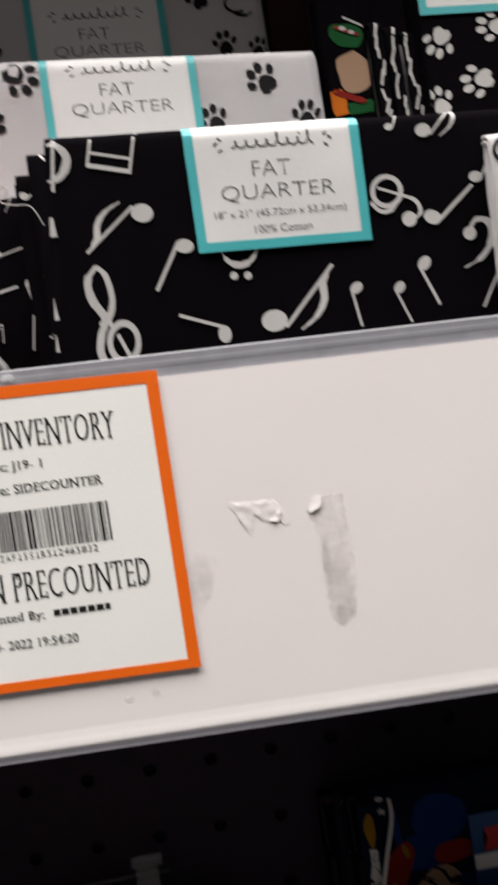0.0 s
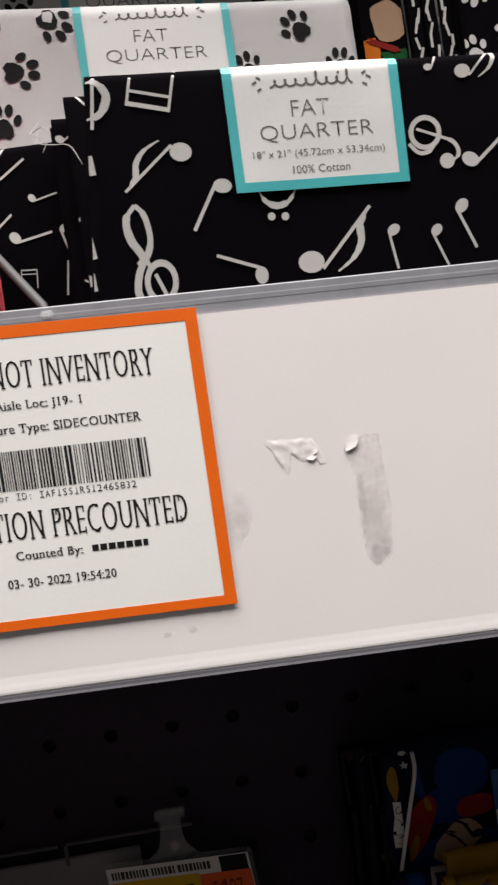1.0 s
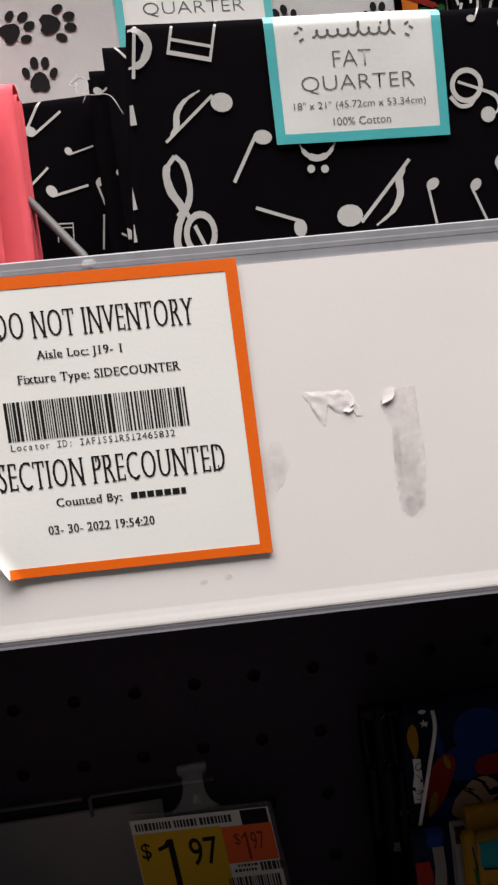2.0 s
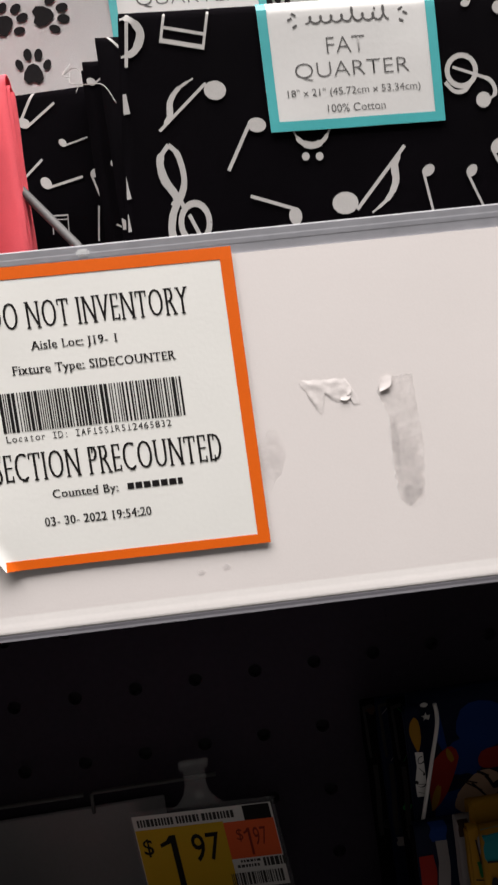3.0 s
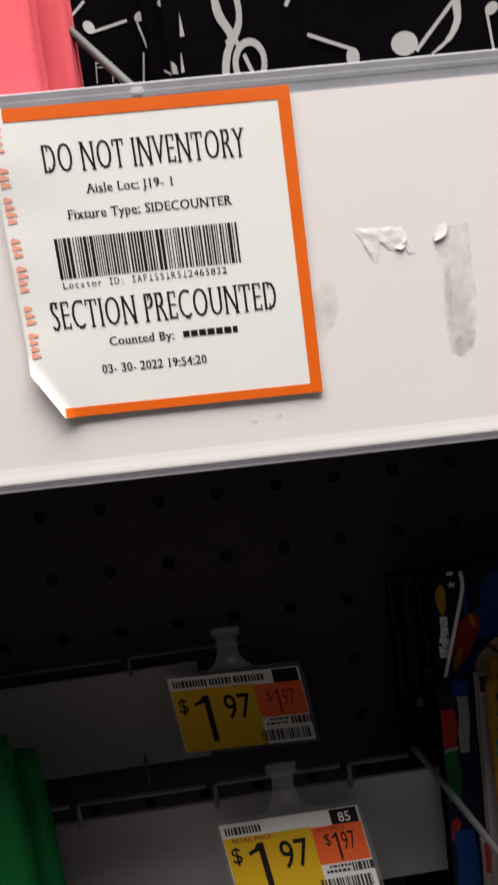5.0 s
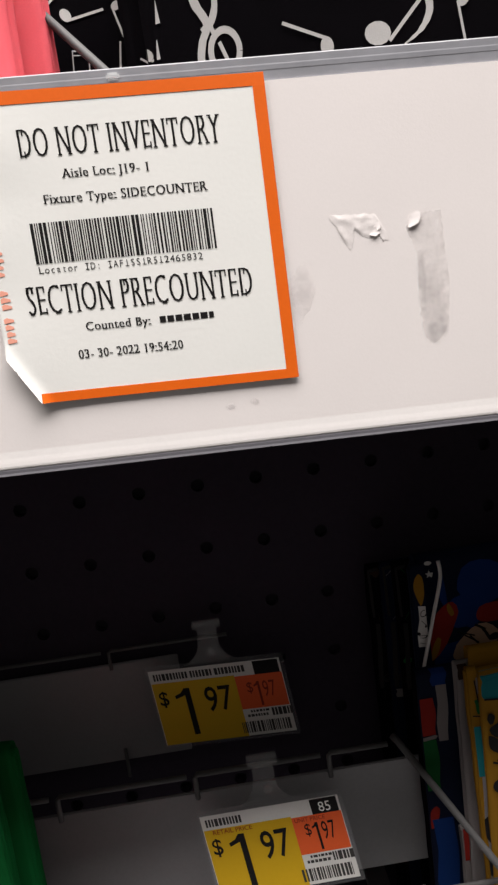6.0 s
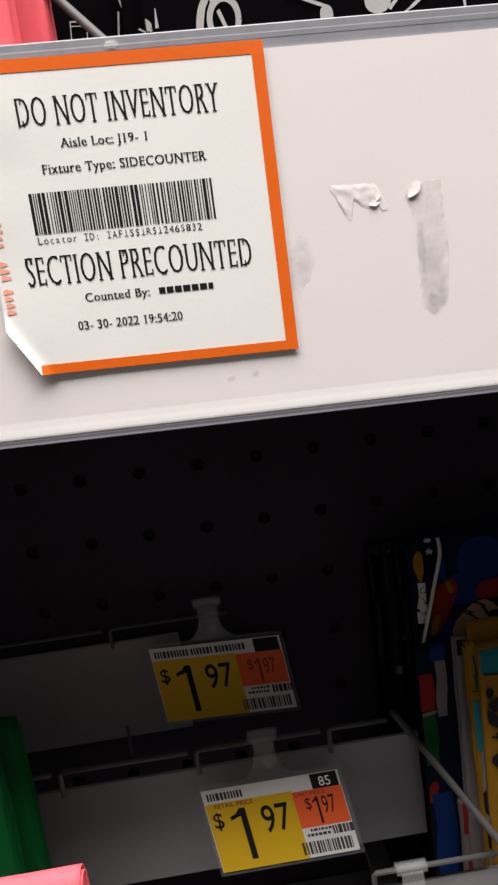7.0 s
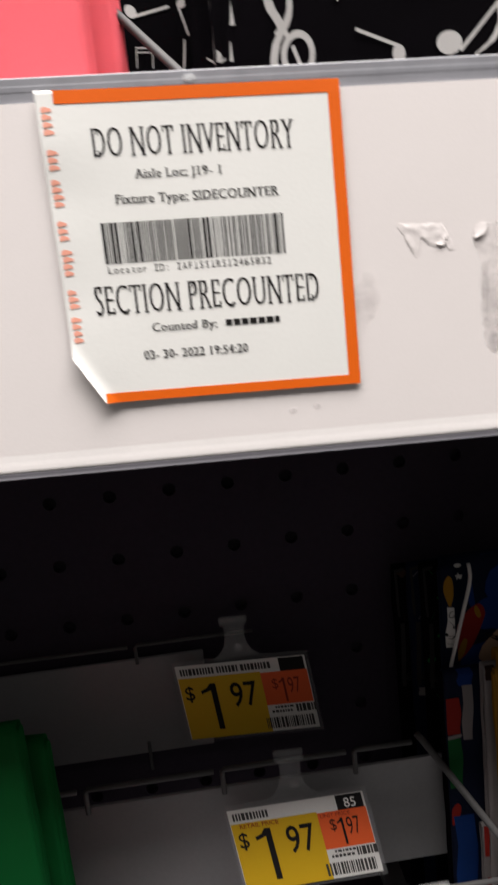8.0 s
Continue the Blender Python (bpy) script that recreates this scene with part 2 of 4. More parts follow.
def lettering(name, words, x0, x1, z0, z1, place, mat, parent, weight=0.0):
    """Words in the built-in font, fitted into a box and laid on the surface that place() gives."""
    cu = bpy.data.curves.new(name, "FONT")
    cu.body, cu.resolution_u, cu.offset = words, 3, weight
    tmp = new(name, cu)
    me = bpy.data.meshes.new_from_object(tmp.evaluated_get(bpy.context.evaluated_depsgraph_get()))
    bpy.data.objects.remove(tmp)
    xs, ys = [v.co.x for v in me.vertices], [v.co.y for v in me.vertices]
    lx, hx, ly, hy = min(xs), max(xs), min(ys), max(ys)
    bm = bmesh.new()
    bm.from_mesh(me)
    for v in bm.verts:
        v.co = place(x0 + (v.co.x - lx) / (hx - lx) * (x1 - x0), z0 + (v.co.y - ly) / (hy - ly) * (z1 - z0))
    return part(name, bm, mat, parent)


def glyphs(words, weight, spread=1.0):
    """The outline mesh of words in the built-in font, as points and faces in ems."""
    cu = bpy.data.curves.new("words", "FONT")
    cu.body, cu.resolution_u, cu.offset, cu.space_character = words, 3, weight, spread
    tmp = new("words", cu)
    me = bpy.data.meshes.new_from_object(tmp.evaluated_get(bpy.context.evaluated_depsgraph_get()))
    bpy.data.objects.remove(tmp)
    return [(v.co.x, v.co.y) for v in me.vertices], [tuple(p.vertices) for p in me.polygons]


def serif_lettering(name, words, x0, x1, z0, z1, place, mat, parent, weight, broad, foot):
    """Words with thick upright strokes, thin level ones and small slab feet. broad, foot: half widths in ems."""
    pts, faces = glyphs(words, weight, 1.10)
    lx, hx = min(p[0] for p in pts), max(p[0] for p in pts)
    caps = max(p[1] for p in glyphs("N", weight)[0])
    sx, sz = (x1 - x0) / (hx - lx), (z1 - z0) / caps
    bm = bmesh.new()
    copies = 5
    for k in range(copies):
        shift = broad * (2 * k / (copies - 1) - 1)
        vs = [bm.verts.new(place(x0 + (px - lx + shift) * sx, z0 + py * sz) - Vector((0, 0.000003 * k, 0))) for px, py in pts]
        for f in faces:
            bm.faces.new([vs[q] for q in f])
    edges = {tuple(sorted((f[i], f[i - 1]))) for f in faces for i in range(len(f))}
    slabs, rise = [], 0.032 if foot < 0.05 else 0.055
    small = max(p[1] for p in glyphs("x", weight)[0])
    for level, up in ((0.0, 1), (caps, -1), (small, -1)):
        spans = sorted((min(pts[a][0], pts[b][0]), max(pts[a][0], pts[b][0])) for a, b in edges if abs(pts[a][1] - level) < 0.03 and abs(pts[b][1] - level) < 0.03 and 0.02 < abs(pts[a][0] - pts[b][0]))
        for a, b in spans:
            if level == small:
                if b - a < 0.16:
                    slabs.append((a - broad - foot, b + broad * 0.5, level, level - 0.05))
            elif b - a < 0.16:
                slabs.append((a - broad - foot, b + broad + foot, level, level + up * rise))
            else:
                for end in (a, b):
                    slabs.append((end - 0.02 - broad * 0.4, end + 0.02 + broad * 0.4, level, level + up * 0.15))
    for a, b, low, high in slabs:
        lay(bm, [[(x0 + (a - lx) * sx, z0 + low * sz), (x0 + (b - lx) * sx, z0 + low * sz), (x0 + (b - lx) * sx, z0 + high * sz), (x0 + (a - lx) * sx, z0 + high * sz)]], lambda x, z: place(x, z) - Vector((0, 0.000018, 0)))
    return part(name, bm, mat, parent)


def typed_lettering(name, words, x0, x1, z0, z1, place, mat, parent):
    """Words typed in cells of one width."""
    bm = bmesh.new()
    cell = (x1 - x0) / len(words)
    caps = max(p[1] for p in glyphs("N", 0.0)[0])
    for k, letter in enumerate(words):
        if letter == " ":
            continue
        pts, faces = glyphs(letter, 0.0)
        mid = (min(p[0] for p in pts) + max(p[0] for p in pts)) / 2
        wide = max(max(p[0] for p in pts) - min(p[0] for p in pts), 0.35)
        sx = cell * 0.80 / wide if wide > 0.4 else cell * 1.5
        vs = [bm.verts.new(place(x0 + cell * (k + 0.5) + (px - mid) * sx, z0 + py * (z1 - z0) / caps)) for px, py in pts]
        for f in faces:
            bm.faces.new([vs[q] for q in f])
        if letter in "I1":
            half = cell * 0.32
            for low, high in ((0.0, 0.0002), (z1 - z0 - 0.0002, z1 - z0)):
                if letter == "I" or low == 0.0:
                    c = x0 + cell * (k + 0.5)
                    lay(bm, [[(c - half, z0 + low), (c + half, z0 + low), (c + half, z0 + high), (c - half, z0 + high)]], place)
    return part(name, bm, mat, parent)


# ---- printed shapes: outlines round (0, 0), about 1 across ----
def oval(cx, cz, rx, rz, turn=0.0, n=14):
    c, s = math.cos(turn), math.sin(turn)
    return [(cx + rx * math.cos(a) * c - rz * math.sin(a) * s, cz + rx * math.cos(a) * s + rz * math.sin(a) * c) for a in (2 * math.pi * k / n for k in range(n))]


def stroke(points, widths):
    out = []
    if len(points) == 2:
        (xa, za), (xb, zb) = points
        points = [(xa + (xb - xa) * k / 7, za + (zb - za) * k / 7) for k in range(8)]
    n = len(points)
    side = []
    for i, (x, z) in enumerate(points):
        ax, az = points[max(i - 1, 0)]
        bx, bz = points[min(i + 1, n - 1)]
        d = math.hypot(bx - ax, bz - az) or 1
        w = widths[min(i * len(widths) // n, len(widths) - 1)] / 2
        side.append(((x - (bz - az) / d * w, z + (bx - ax) / d * w), (x + (bz - az) / d * w, z - (bx - ax) / d * w)))
    for (a, b), (c, d) in zip(side, side[1:]):
        out.append([a, c, d, b])
    return out


def curve_points(ctrl, per=6):
    pts = []
    for i in range(len(ctrl) - 1):
        p0, p1, p2, p3 = ctrl[max(i - 1, 0)], ctrl[i], ctrl[i + 1], ctrl[min(i + 2, len(ctrl) - 1)]
        for k in range(per):
            t = k / per
            pts.append(tuple(0.5 * (2 * p1[n] + (p2[n] - p0[n]) * t + (2 * p0[n] - 5 * p1[n] + 4 * p2[n] - p3[n]) * t * t + (3 * p1[n] - p0[n] - 3 * p2[n] + p3[n]) * t ** 3) for n in (0, 1)))
    return pts + [ctrl[-1]]


def quarter_note():
    return [oval(0, -0.38, 0.16, 0.12, 0.4)] + stroke([(0.12, -0.36), (0.12, 0.5)], [0.06])


def eighth_note():
    flag = curve_points([(0.44, 0.517), (0.30, 0.24), (0.32, -0.02), (0.21, -0.27), (-0.03, -0.49)])
    return [oval(-0.457, -0.353, 0.205, 0.17, 0.1)] + stroke([(-0.27, -0.45), (0.44, 0.517)], [0.055]) + stroke(flag, [0.03, 0.09, 0.12, 0.11, 0.10, 0.08, 0.05, 0.03])


def beamed_notes():
    return stroke([(-0.32, -0.5), (-0.32, 0.5)], [0.06]) + stroke([(0.32, -0.5), (0.32, 0.5)], [0.06]) + stroke([(-0.32, -0.45), (0.32, -0.45)], [0.07]) + stroke([(-0.32, -0.28), (0.32, -0.28)], [0.05]) + [oval(-0.44, 0.5, 0.15, 0.1, 0.3), oval(0.2, 0.5, 0.15, 0.1, 0.3)]


def beam_pair():
    return stroke([(-0.32, -0.48), (-0.32, 0.3)], [0.04]) + stroke([(0.32, -0.48), (0.32, 0.3)], [0.04]) + stroke([(-0.34, -0.47), (0.34, -0.47)], [0.06]) + stroke([(-0.32, -0.3), (0.32, -0.3)], [0.04])


def treble_clef():
    """A tall loop that crosses itself and runs into a ring with a slanting bar."""
    left = curve_points([(-0.15, 0.5), (-0.26, 0.36), (-0.22, 0.17), (-0.08, -0.02), (-0.14, -0.18), (-0.16, -0.36), (-0.07, -0.52)])
    right = curve_points([(-0.15, 0.5), (-0.04, 0.40), (0.02, 0.18), (-0.02, 0.02), (-0.13, -0.10)])
    ringed = [(0.13 + 0.175 * math.cos(a), -0.26 + 0.19 * math.sin(a)) for a in (k * math.pi / 10 for k in range(21))]
    return stroke(left, [0.05, 0.09, 0.10, 0.09, 0.08, 0.09, 0.09, 0.06]) + stroke(right, [0.05, 0.07, 0.07, 0.08, 0.09]) + stroke([(-0.06, 0.0), (0.02, -0.14)], [0.05]) + stroke(ringed, [0.07]) + stroke([(0.06, -0.18), (0.20, -0.42)], [0.045])


def clef_end():
    """The ring and the curled tail of a clef."""
    ringed = [(0.38 * math.cos(a), 0.38 * math.sin(a)) for a in (k * math.pi / 10 for k in range(21))]
    tail = curve_points([(-0.24, 0.08), (0.38, -0.08), (0.78, -0.22), (0.92, -0.52), (0.70, -0.74)])
    under = curve_points([(-0.42, -0.30), (-0.15, -0.52), (0.15, -0.46), (0.32, -0.2)])
    return stroke(ringed, [0.13]) + stroke(tail, [0.07, 0.08, 0.11, 0.11, 0.06]) + stroke(under, [0.10, 0.11, 0.07]) + [oval(0.62, -0.70, 0.2, 0.2)]


def flask():
    """A half ring with a bar through it."""
    bow = curve_points([(-0.22, 0.26), (0.05, 0.30), (0.24, 0.06), (0.10, -0.24), (-0.2, -0.34)])
    return stroke([(0.05, 0.5), (-0.07, -0.5)], [0.06]) + stroke(bow, [0.04, 0.10, 0.14, 0.15, 0.12, 0.04])


def smile():
    """A bow with two dots under it."""
    return stroke(curve_points([(-0.5, 0.22), (-0.3, -0.1), (0.0, -0.22), (0.3, -0.1), (0.48, 0.2)]), [0.04, 0.12, 0.17, 0.16, 0.10, 0.05]) + [oval(-0.15, -0.48, 0.1, 0.1), oval(0.2, -0.48, 0.1, 0.1)]


def bass_clef():
    return [oval(-0.22, 0.18, 0.13, 0.13), oval(0.42, 0.25, 0.06, 0.06), oval(0.42, 0.0, 0.06, 0.06)] + stroke(curve_points([(-0.24, 0.22), (-0.12, 0.44), (0.12, 0.42), (0.24, 0.14), (0.06, -0.24), (-0.28, -0.48)]), [0.07, 0.1, 0.14, 0.16, 0.1, 0.03])


def paw():
    pad = [(0.0, 0.12), (0.13, 0.06), (0.24, -0.12), (0.26, -0.3), (0.14, -0.42), (0.0, -0.36), (-0.14, -0.42), (-0.26, -0.3), (-0.24, -0.12), (-0.13, 0.06)]
    return [pad, oval(-0.36, 0.08, 0.1, 0.15, 0.4), oval(-0.14, 0.34, 0.11, 0.16, 0.12), oval(0.14, 0.34, 0.11, 0.16, -0.12), oval(0.36, 0.08, 0.1, 0.15, -0.4)]


def ringlet():
    return stroke([(0.4 * math.cos(a), 0.3 * math.sin(a)) for a in (k * math.pi / 9 for k in range(15))], [0.08]) + stroke(curve_points([(-0.4, 0.0), (-0.2, -0.3), (0.1, -0.45), (0.3, -0.4)]), [0.05, 0.1, 0.05])


def blob(seed, n=16):
    return [[(0.5 * (1 + 0.35 * noise.noise((math.cos(a) + seed * 3.1, math.sin(a), seed))) * math.cos(a), 0.5 * (1 + 0.35 * noise.noise((math.cos(a), math.sin(a) + seed, seed * 1.7))) * math.sin(a)) for a in (2 * math.pi * k / n for k in range(n))]]


def placed(shape, x, z, size, turn):
    c, s = math.cos(radians(turn)), math.sin(radians(turn))
    sx, sz = size if isinstance(size, tuple) else (size, size)
    shape = [[(px * sx, pz * sz) for px, pz in outline] for outline in shape]
    return [[(x + px * c - pz * s, z + px * s + pz * c) for px, pz in outline] for outline in shape]


def dash():
    return stroke([(0.0, -0.5), (0.0, 0.5)], [0.14])


def line():
    return stroke([(0.0, -0.5), (0.0, 0.5)], [0.05])


def ring():
    return stroke([(0.4 * math.cos(t), 0.5 * math.sin(t)) for t in (k * math.pi / 9 for k in range(19))], [0.2])


def swatch():
    """A printed block of colour with uneven sides, cut into small quads so that it follows the cloth."""
    out = []
    for j in range(6):
        rows = []
        for z in (j / 6 - 0.5, (j + 1) / 6 - 0.5):
            rows.append((-0.5 + 0.08 * math.sin(z * 9), 0.5 + 0.07 * math.sin(z * 7 + 1), z))
        (l0, r0, z0), (l1, r1, z1) = rows
        out.append([(l0, z0), (r0, z0), (r1, z1), (l1, z1)])
    return out


def star():
    return [[((0.5 if k % 2 == 0 else 0.2) * math.sin(k * math.pi / 5), (0.5 if k % 2 == 0 else 0.2) * math.cos(k * math.pi / 5)) for k in range(10)]]


SHAPES = {"line": line, "ring": ring, "swatch": swatch, "star": star, "dash": dash, "quarter": quarter_note, "eighth": eighth_note, "beamed": beamed_notes, "beams": beam_pair, "treble": treble_clef, "clef_end": clef_end, "flask": flask, "smile": smile, "bass": bass_clef, "paw": paw, "ringlet": ringlet}


# ---- a folded fat quarter ----
class Cloth:
    """A length of cotton folded into a flat standing pack: nested folds, the fold on top."""

    def __init__(self, label, x0, x1, z0, z1, y0, thick, mat, layers=5, lean=0.05, seed=1, slope=0.0, ragged=0.0012, inner=None, group="folded fat quarters", skew=0.0, shear=0.0):
        self.x0, self.x1, self.z0, self.z1, self.y0, self.thick, self.lean, self.seed, self.slope, self.skew, self.shear = x0, x1, z0, z1, y0, thick, lean, seed, slope, skew, shear
        self.root = empty("folded_fabric", ((x0 + x1) / 2, y0 + thick / 2, z0), label, "fabric", group)
        rnd = random.Random(seed)
        for k in range(layers):
            r = thick / 2 * (1 - k / layers) - 0.0002
            if r < 0.0006:
                break
            top = z1 - 0.0003 - k * (thick / 2 / layers) - (rnd.random() * 0.002 if k else 0)
            a = x0 + (rnd.uniform(-ragged, ragged) if k else 0)
            b = x1 + (rnd.uniform(-ragged, ragged) if k else 0)
            part("outer_fold" if k == 0 else "inner_fold", self.fold(a, b, top, r, k), inner[k % len(inner)] if inner and k else mat, self.root, smooth=True)

    def crease(self, x, z):
        return 0.0004 * noise.noise((x * 28 + self.seed * 7, z * 22, self.seed)) + 0.00012 * noise.noise((x * 90, z * 70 + self.seed, 2.0))

    def mid(self, x, z):
        return self.y0 + self.thick / 2 + self.lean * (z - 1.28) + self.skew * (x - self.x0) + self.crease(x, z)

    def on(self, x, z, lift=0.00013):
        """A point of the front, a little proud of it."""
        aside = self.shear * (z - self.z1)
        x = min(max(x, self.x0 + aside + 0.0004), self.x1 + aside - 0.0004)
        top = self.z1 + self.slope * (x - self.x0) - 0.0003
        r = self.thick / 2
        z = min(z, top - 0.0002)
        bend = max(z - (top - r), 0.0)
        return Vector((x, self.mid(x, z) - math.sqrt(max(r * r - bend * bend, 0)) - lift, z))

    def fold(self, xa, xb, top, r, k):
        bm = bmesh.new()
        w, nx, nz, na = 0.0006, 48, 30, 10
        rings = []
        for i in range(nx + 1):
            x = xa + (xb - xa) * i / nx
            t = top + self.slope * (x - self.x0)
            outer, inner_side = [], []
            path = [(-1, self.z0 + (t - r - self.z0) * j / nz) for j in range(nz)]
            for side, z in path:
                outer.append((-r, z))
                inner_side.append((-r + w, z))
            for j in range(na + 1):
                a = math.pi * j / na
                outer.append((-r * math.cos(a), t - r + r * math.sin(a)))
                inner_side.append((-(r - w) * math.cos(a), t - r + (r - w) * math.sin(a)))
            for side, z in reversed(path):
                outer.append((r, z))
                inner_side.append((r - w, z))
            ring = [bm.verts.new((x + self.shear * (z - self.z1) + 0.0006 * noise.noise((z * 60, k * 3.3, self.seed)), self.mid(x, z) + y, z)) for y, z in outer + inner_side[::-1]]
            rings.append(ring)
        n = len(rings[0])
        for a, b in zip(rings, rings[1:]):
            for q in range(n):
                bm.faces.new((a[q], a[(q + 1) % n], b[(q + 1) % n], b[q]))
        h = n // 2
        for ring in (rings[0], rings[-1]):
            for q in range(h - 1):
                bm.faces.new((ring[q], ring[q + 1], ring[n - 2 - q], ring[n - 1 - q]))
        return bm

    def printed(self, rows, mat, name="printed_motif", lift=0.00006):
        for kind, x, z, size, turn in rows:
            shape = SHAPES[kind]() if isinstance(kind, str) else blob(kind)
            bm = lay(bmesh.new(), placed(shape, x, z, size, turn), lambda px, pz: self.on(px, pz, lift))
            part(name, bm, mat, self.root)

    def scattered(self, kinds, mat, step, size, seed, name="printed_motif", lift=0.00006, zlow=None):
        rnd = random.Random(seed)
        rows = []
        z = self.z1 - step * 0.5
        row = 0
        while z > max(self.z0, (zlow or self.z0)):
            x = self.x0 + step * (0.35 + 0.5 * (row % 2))
            while x < self.x1 - 0.3 * step:
                kind = rnd.choice(kinds)
                rows.append((kind if isinstance(kind, str) else kind + rnd.random(), x + rnd.uniform(-0.15, 0.15) * step, z + rnd.uniform(-0.15, 0.15) * step, size * rnd.uniform(0.85, 1.15), rnd.uniform(-60, 60)))
                x += step
            z -= step * 0.85
            row += 1
        return self.printed(rows, mat, name, lift)

    def banded(self, x0, x1, zbot, words=True, tilt=0.05, small=True):
        """The paper band with its teal edges, folded over the top."""
        def at(x, z):
            return self.on(x, z - tilt * (x - x0), 0.00030)
        top = self.z1 + self.slope * (x0 - self.x0) - 0.0003
        band = part("paper_band", sheet(x0, x1, zbot, top, 10, 26, at, 0.0001), BAND_PAPER, self.root, "white paper band with teal edges", smooth=True)
        def on_band(x, z):
            return self.on(x, z - tilt * (x - x0), 0.00035)
        e = 0.0025
        for name, box in (("teal_edge", (x0, x0 + e, zbot, top)), ("teal_edge", (x1 - e, x1, zbot, top)), ("teal_edge", (x0 + e, x1 - e, zbot, zbot + e))):
            part(name, sheet(*box, 8, 24, on_band, 0.00004), TEAL, band)
        if words:
            u = (x1 - x0) / 0.0485
            def ux(v):
                return x0 + v * u
            h = zbot - 1.3055
            def on_ink(x, z):
                return self.on(x, z - tilt * (x - x0), 0.00037)
            bm = bmesh.new()
            pen = []
            for k in range(161):
                turn, tall = k / 20, (0.0022 if 4.0 <= k / 20 < 5.0 or k / 20 >= 7.0 else 0.00115)
                pen.append((0.0128 + 0.0228 * turn / 8 + 0.00075 * math.sin(2 * math.pi * turn), 1.3318 + tall * (1 - math.cos(2 * math.pi * turn)) / 2 * 1.5))
            strokes = stroke([(ux(x), z + h) for x, z in pen], [0.00042])
            strokes.append([(ux(x), z + h) for x, z in oval(0.0318, 1.3345, 0.0003, 0.0003)])
            for side in (0.0092, 0.0395):
                for dx, dz in ((0.0, 1.3345), (-0.0012 if side < 0.02 else 0.0012, 1.3328), (0.0, 1.331)):
                    strokes += stroke([(ux(side + dx), dz + h), (ux(side + dx + (0.0012 if side < 0.02 else -0.0012)), dz - 0.0006 * (1 if dz > 1.333 else -1) + h)], [0.0005])
            part("script_mark", lay(bm, strokes, on_ink), GREY_INK, band)
            lettering("lettering", "FAT", ux(0.0178), ux(0.0283), 1.3243 + h, 1.3282 + h, on_ink, GREY_INK, band, -0.019)
            lettering("lettering", "QUARTER", ux(0.0085), ux(0.0398), 1.3178 + h, 1.3222 + h, on_ink, GREY_INK, band, -0.019)
            if not small:
                return band
            lettering("lettering", '18" x 21" (45.72cm x 53.34cm)', ux(0.0058), ux(0.0424), 1.3134 + h, 1.3158 + h, on_ink, GREY_INK, band, -0.006)
            lettering("lettering", "100% Cotton", ux(0.0163), ux(0.0322), 1.3096 + h, 1.3116 + h, on_ink, GREY_INK, band, -0.006)
        return band


# ---- the unseen shop round the fixture, darkened to cut bounced light ----
def setting(name, bm, mat, label, category):
    return tagged(part(name, bm, mat), label, category, kind="structure")


setting("floor", block(-2, 2, -2.4, 0.4, -0.05, 0.0), DARK_FLOOR, "unseen polished shop floor, kept dark", "floor")
setting("ceiling", block(-2, 2, -2.4, 0.4, 3.4, 3.45), DARK_WALL, "unseen plain shop ceiling, kept dark", "ceiling")
setting("wall_aisle", block(-2, 2, -2.45, -2.4, 0, 3.4), DARK_WALL, "unseen plain wall across the aisle, kept dark", "wall")
setting("wall_back", block(-2, 2, 0.4, 0.45, 0, 3.4), DARK_WALL, "unseen plain wall behind the fixture, kept dark", "wall")
setting("wall_east", block(2, 2.05, -2.4, 0.4, 0, 3.4), DARK_WALL, "unseen plain end wall, kept dark", "wall")
setting("wall_west", block(-2.05, -2, -2.4, 0.4, 0, 3.4), DARK_WALL, "unseen plain end wall, kept dark", "wall")


# ---- the shelf fixture ----
def pegboard():
    """A dark panel with rows of round holes; the plate behind paints their shade."""
    root = empty("pegboard", (0, 0.122, 0.0), "dark brown perforated pegboard back panel with round holes", "pegboard", kind="structure")
    y, dx, dz, r = 0.118, 0.0265, 0.0295, 0.0030
    nx, nz = 9, 9
    xa, za = -0.0085 - dx * (nx + 0.5), 1.1180 - dz * (6.5)
    bm = bmesh.new()
    n = 12
    for i in range(2 * nx + 1):
        for j in range(nz):
            cx, cz = xa + dx * (i + 0.5), za + dz * (j + 0.5)
            ring, rim, inner = [], [], []
            for k in range(n):
                a = 2 * math.pi * k / n + math.pi / n
                c, s = math.cos(a), math.sin(a)
                m = 1 / max(abs(c), abs(s))
                ring.append(bm.verts.new((cx + dx / 2 * c * m, y, cz + dz / 2 * s * m)))
                rim.append(bm.verts.new((cx + r * c, y + 0.0003, cz + r * s)))
                inner.append(bm.verts.new((cx + r * c, y + 0.004, cz + r * s)))
            for k in range(n):
                q = (k + 1) % n
                bm.faces.new((ring[k], ring[q], rim[q], rim[k]))
                bm.faces.new((rim[k], rim[q], inner[q], inner[k]))
    xb, zb = xa + dx * (2 * nx + 1), za + dz * nz
    bmesh.ops.remove_doubles(bm, verts=bm.verts, dist=0.00005)
    part("panel", bm, PEGBOARD, root)
    part("hole_shade_plate", block(xa, xb, 0.1225, 0.126, za, zb), HOLE_SHADE, root)
    bm = block(-1.2, xa, y, 0.126, 0.0, 2.0)
    block(xb, 1.2, y, 0.126, 0.1, 2.0, bm=bm)
    block(xa, xb, y, 0.126, 0.0, za, bm=bm)
    block(xa, xb, y, 0.126, zb, 2.0, bm=bm)
    part("outer_panel", bm, PEGBOARD, root)


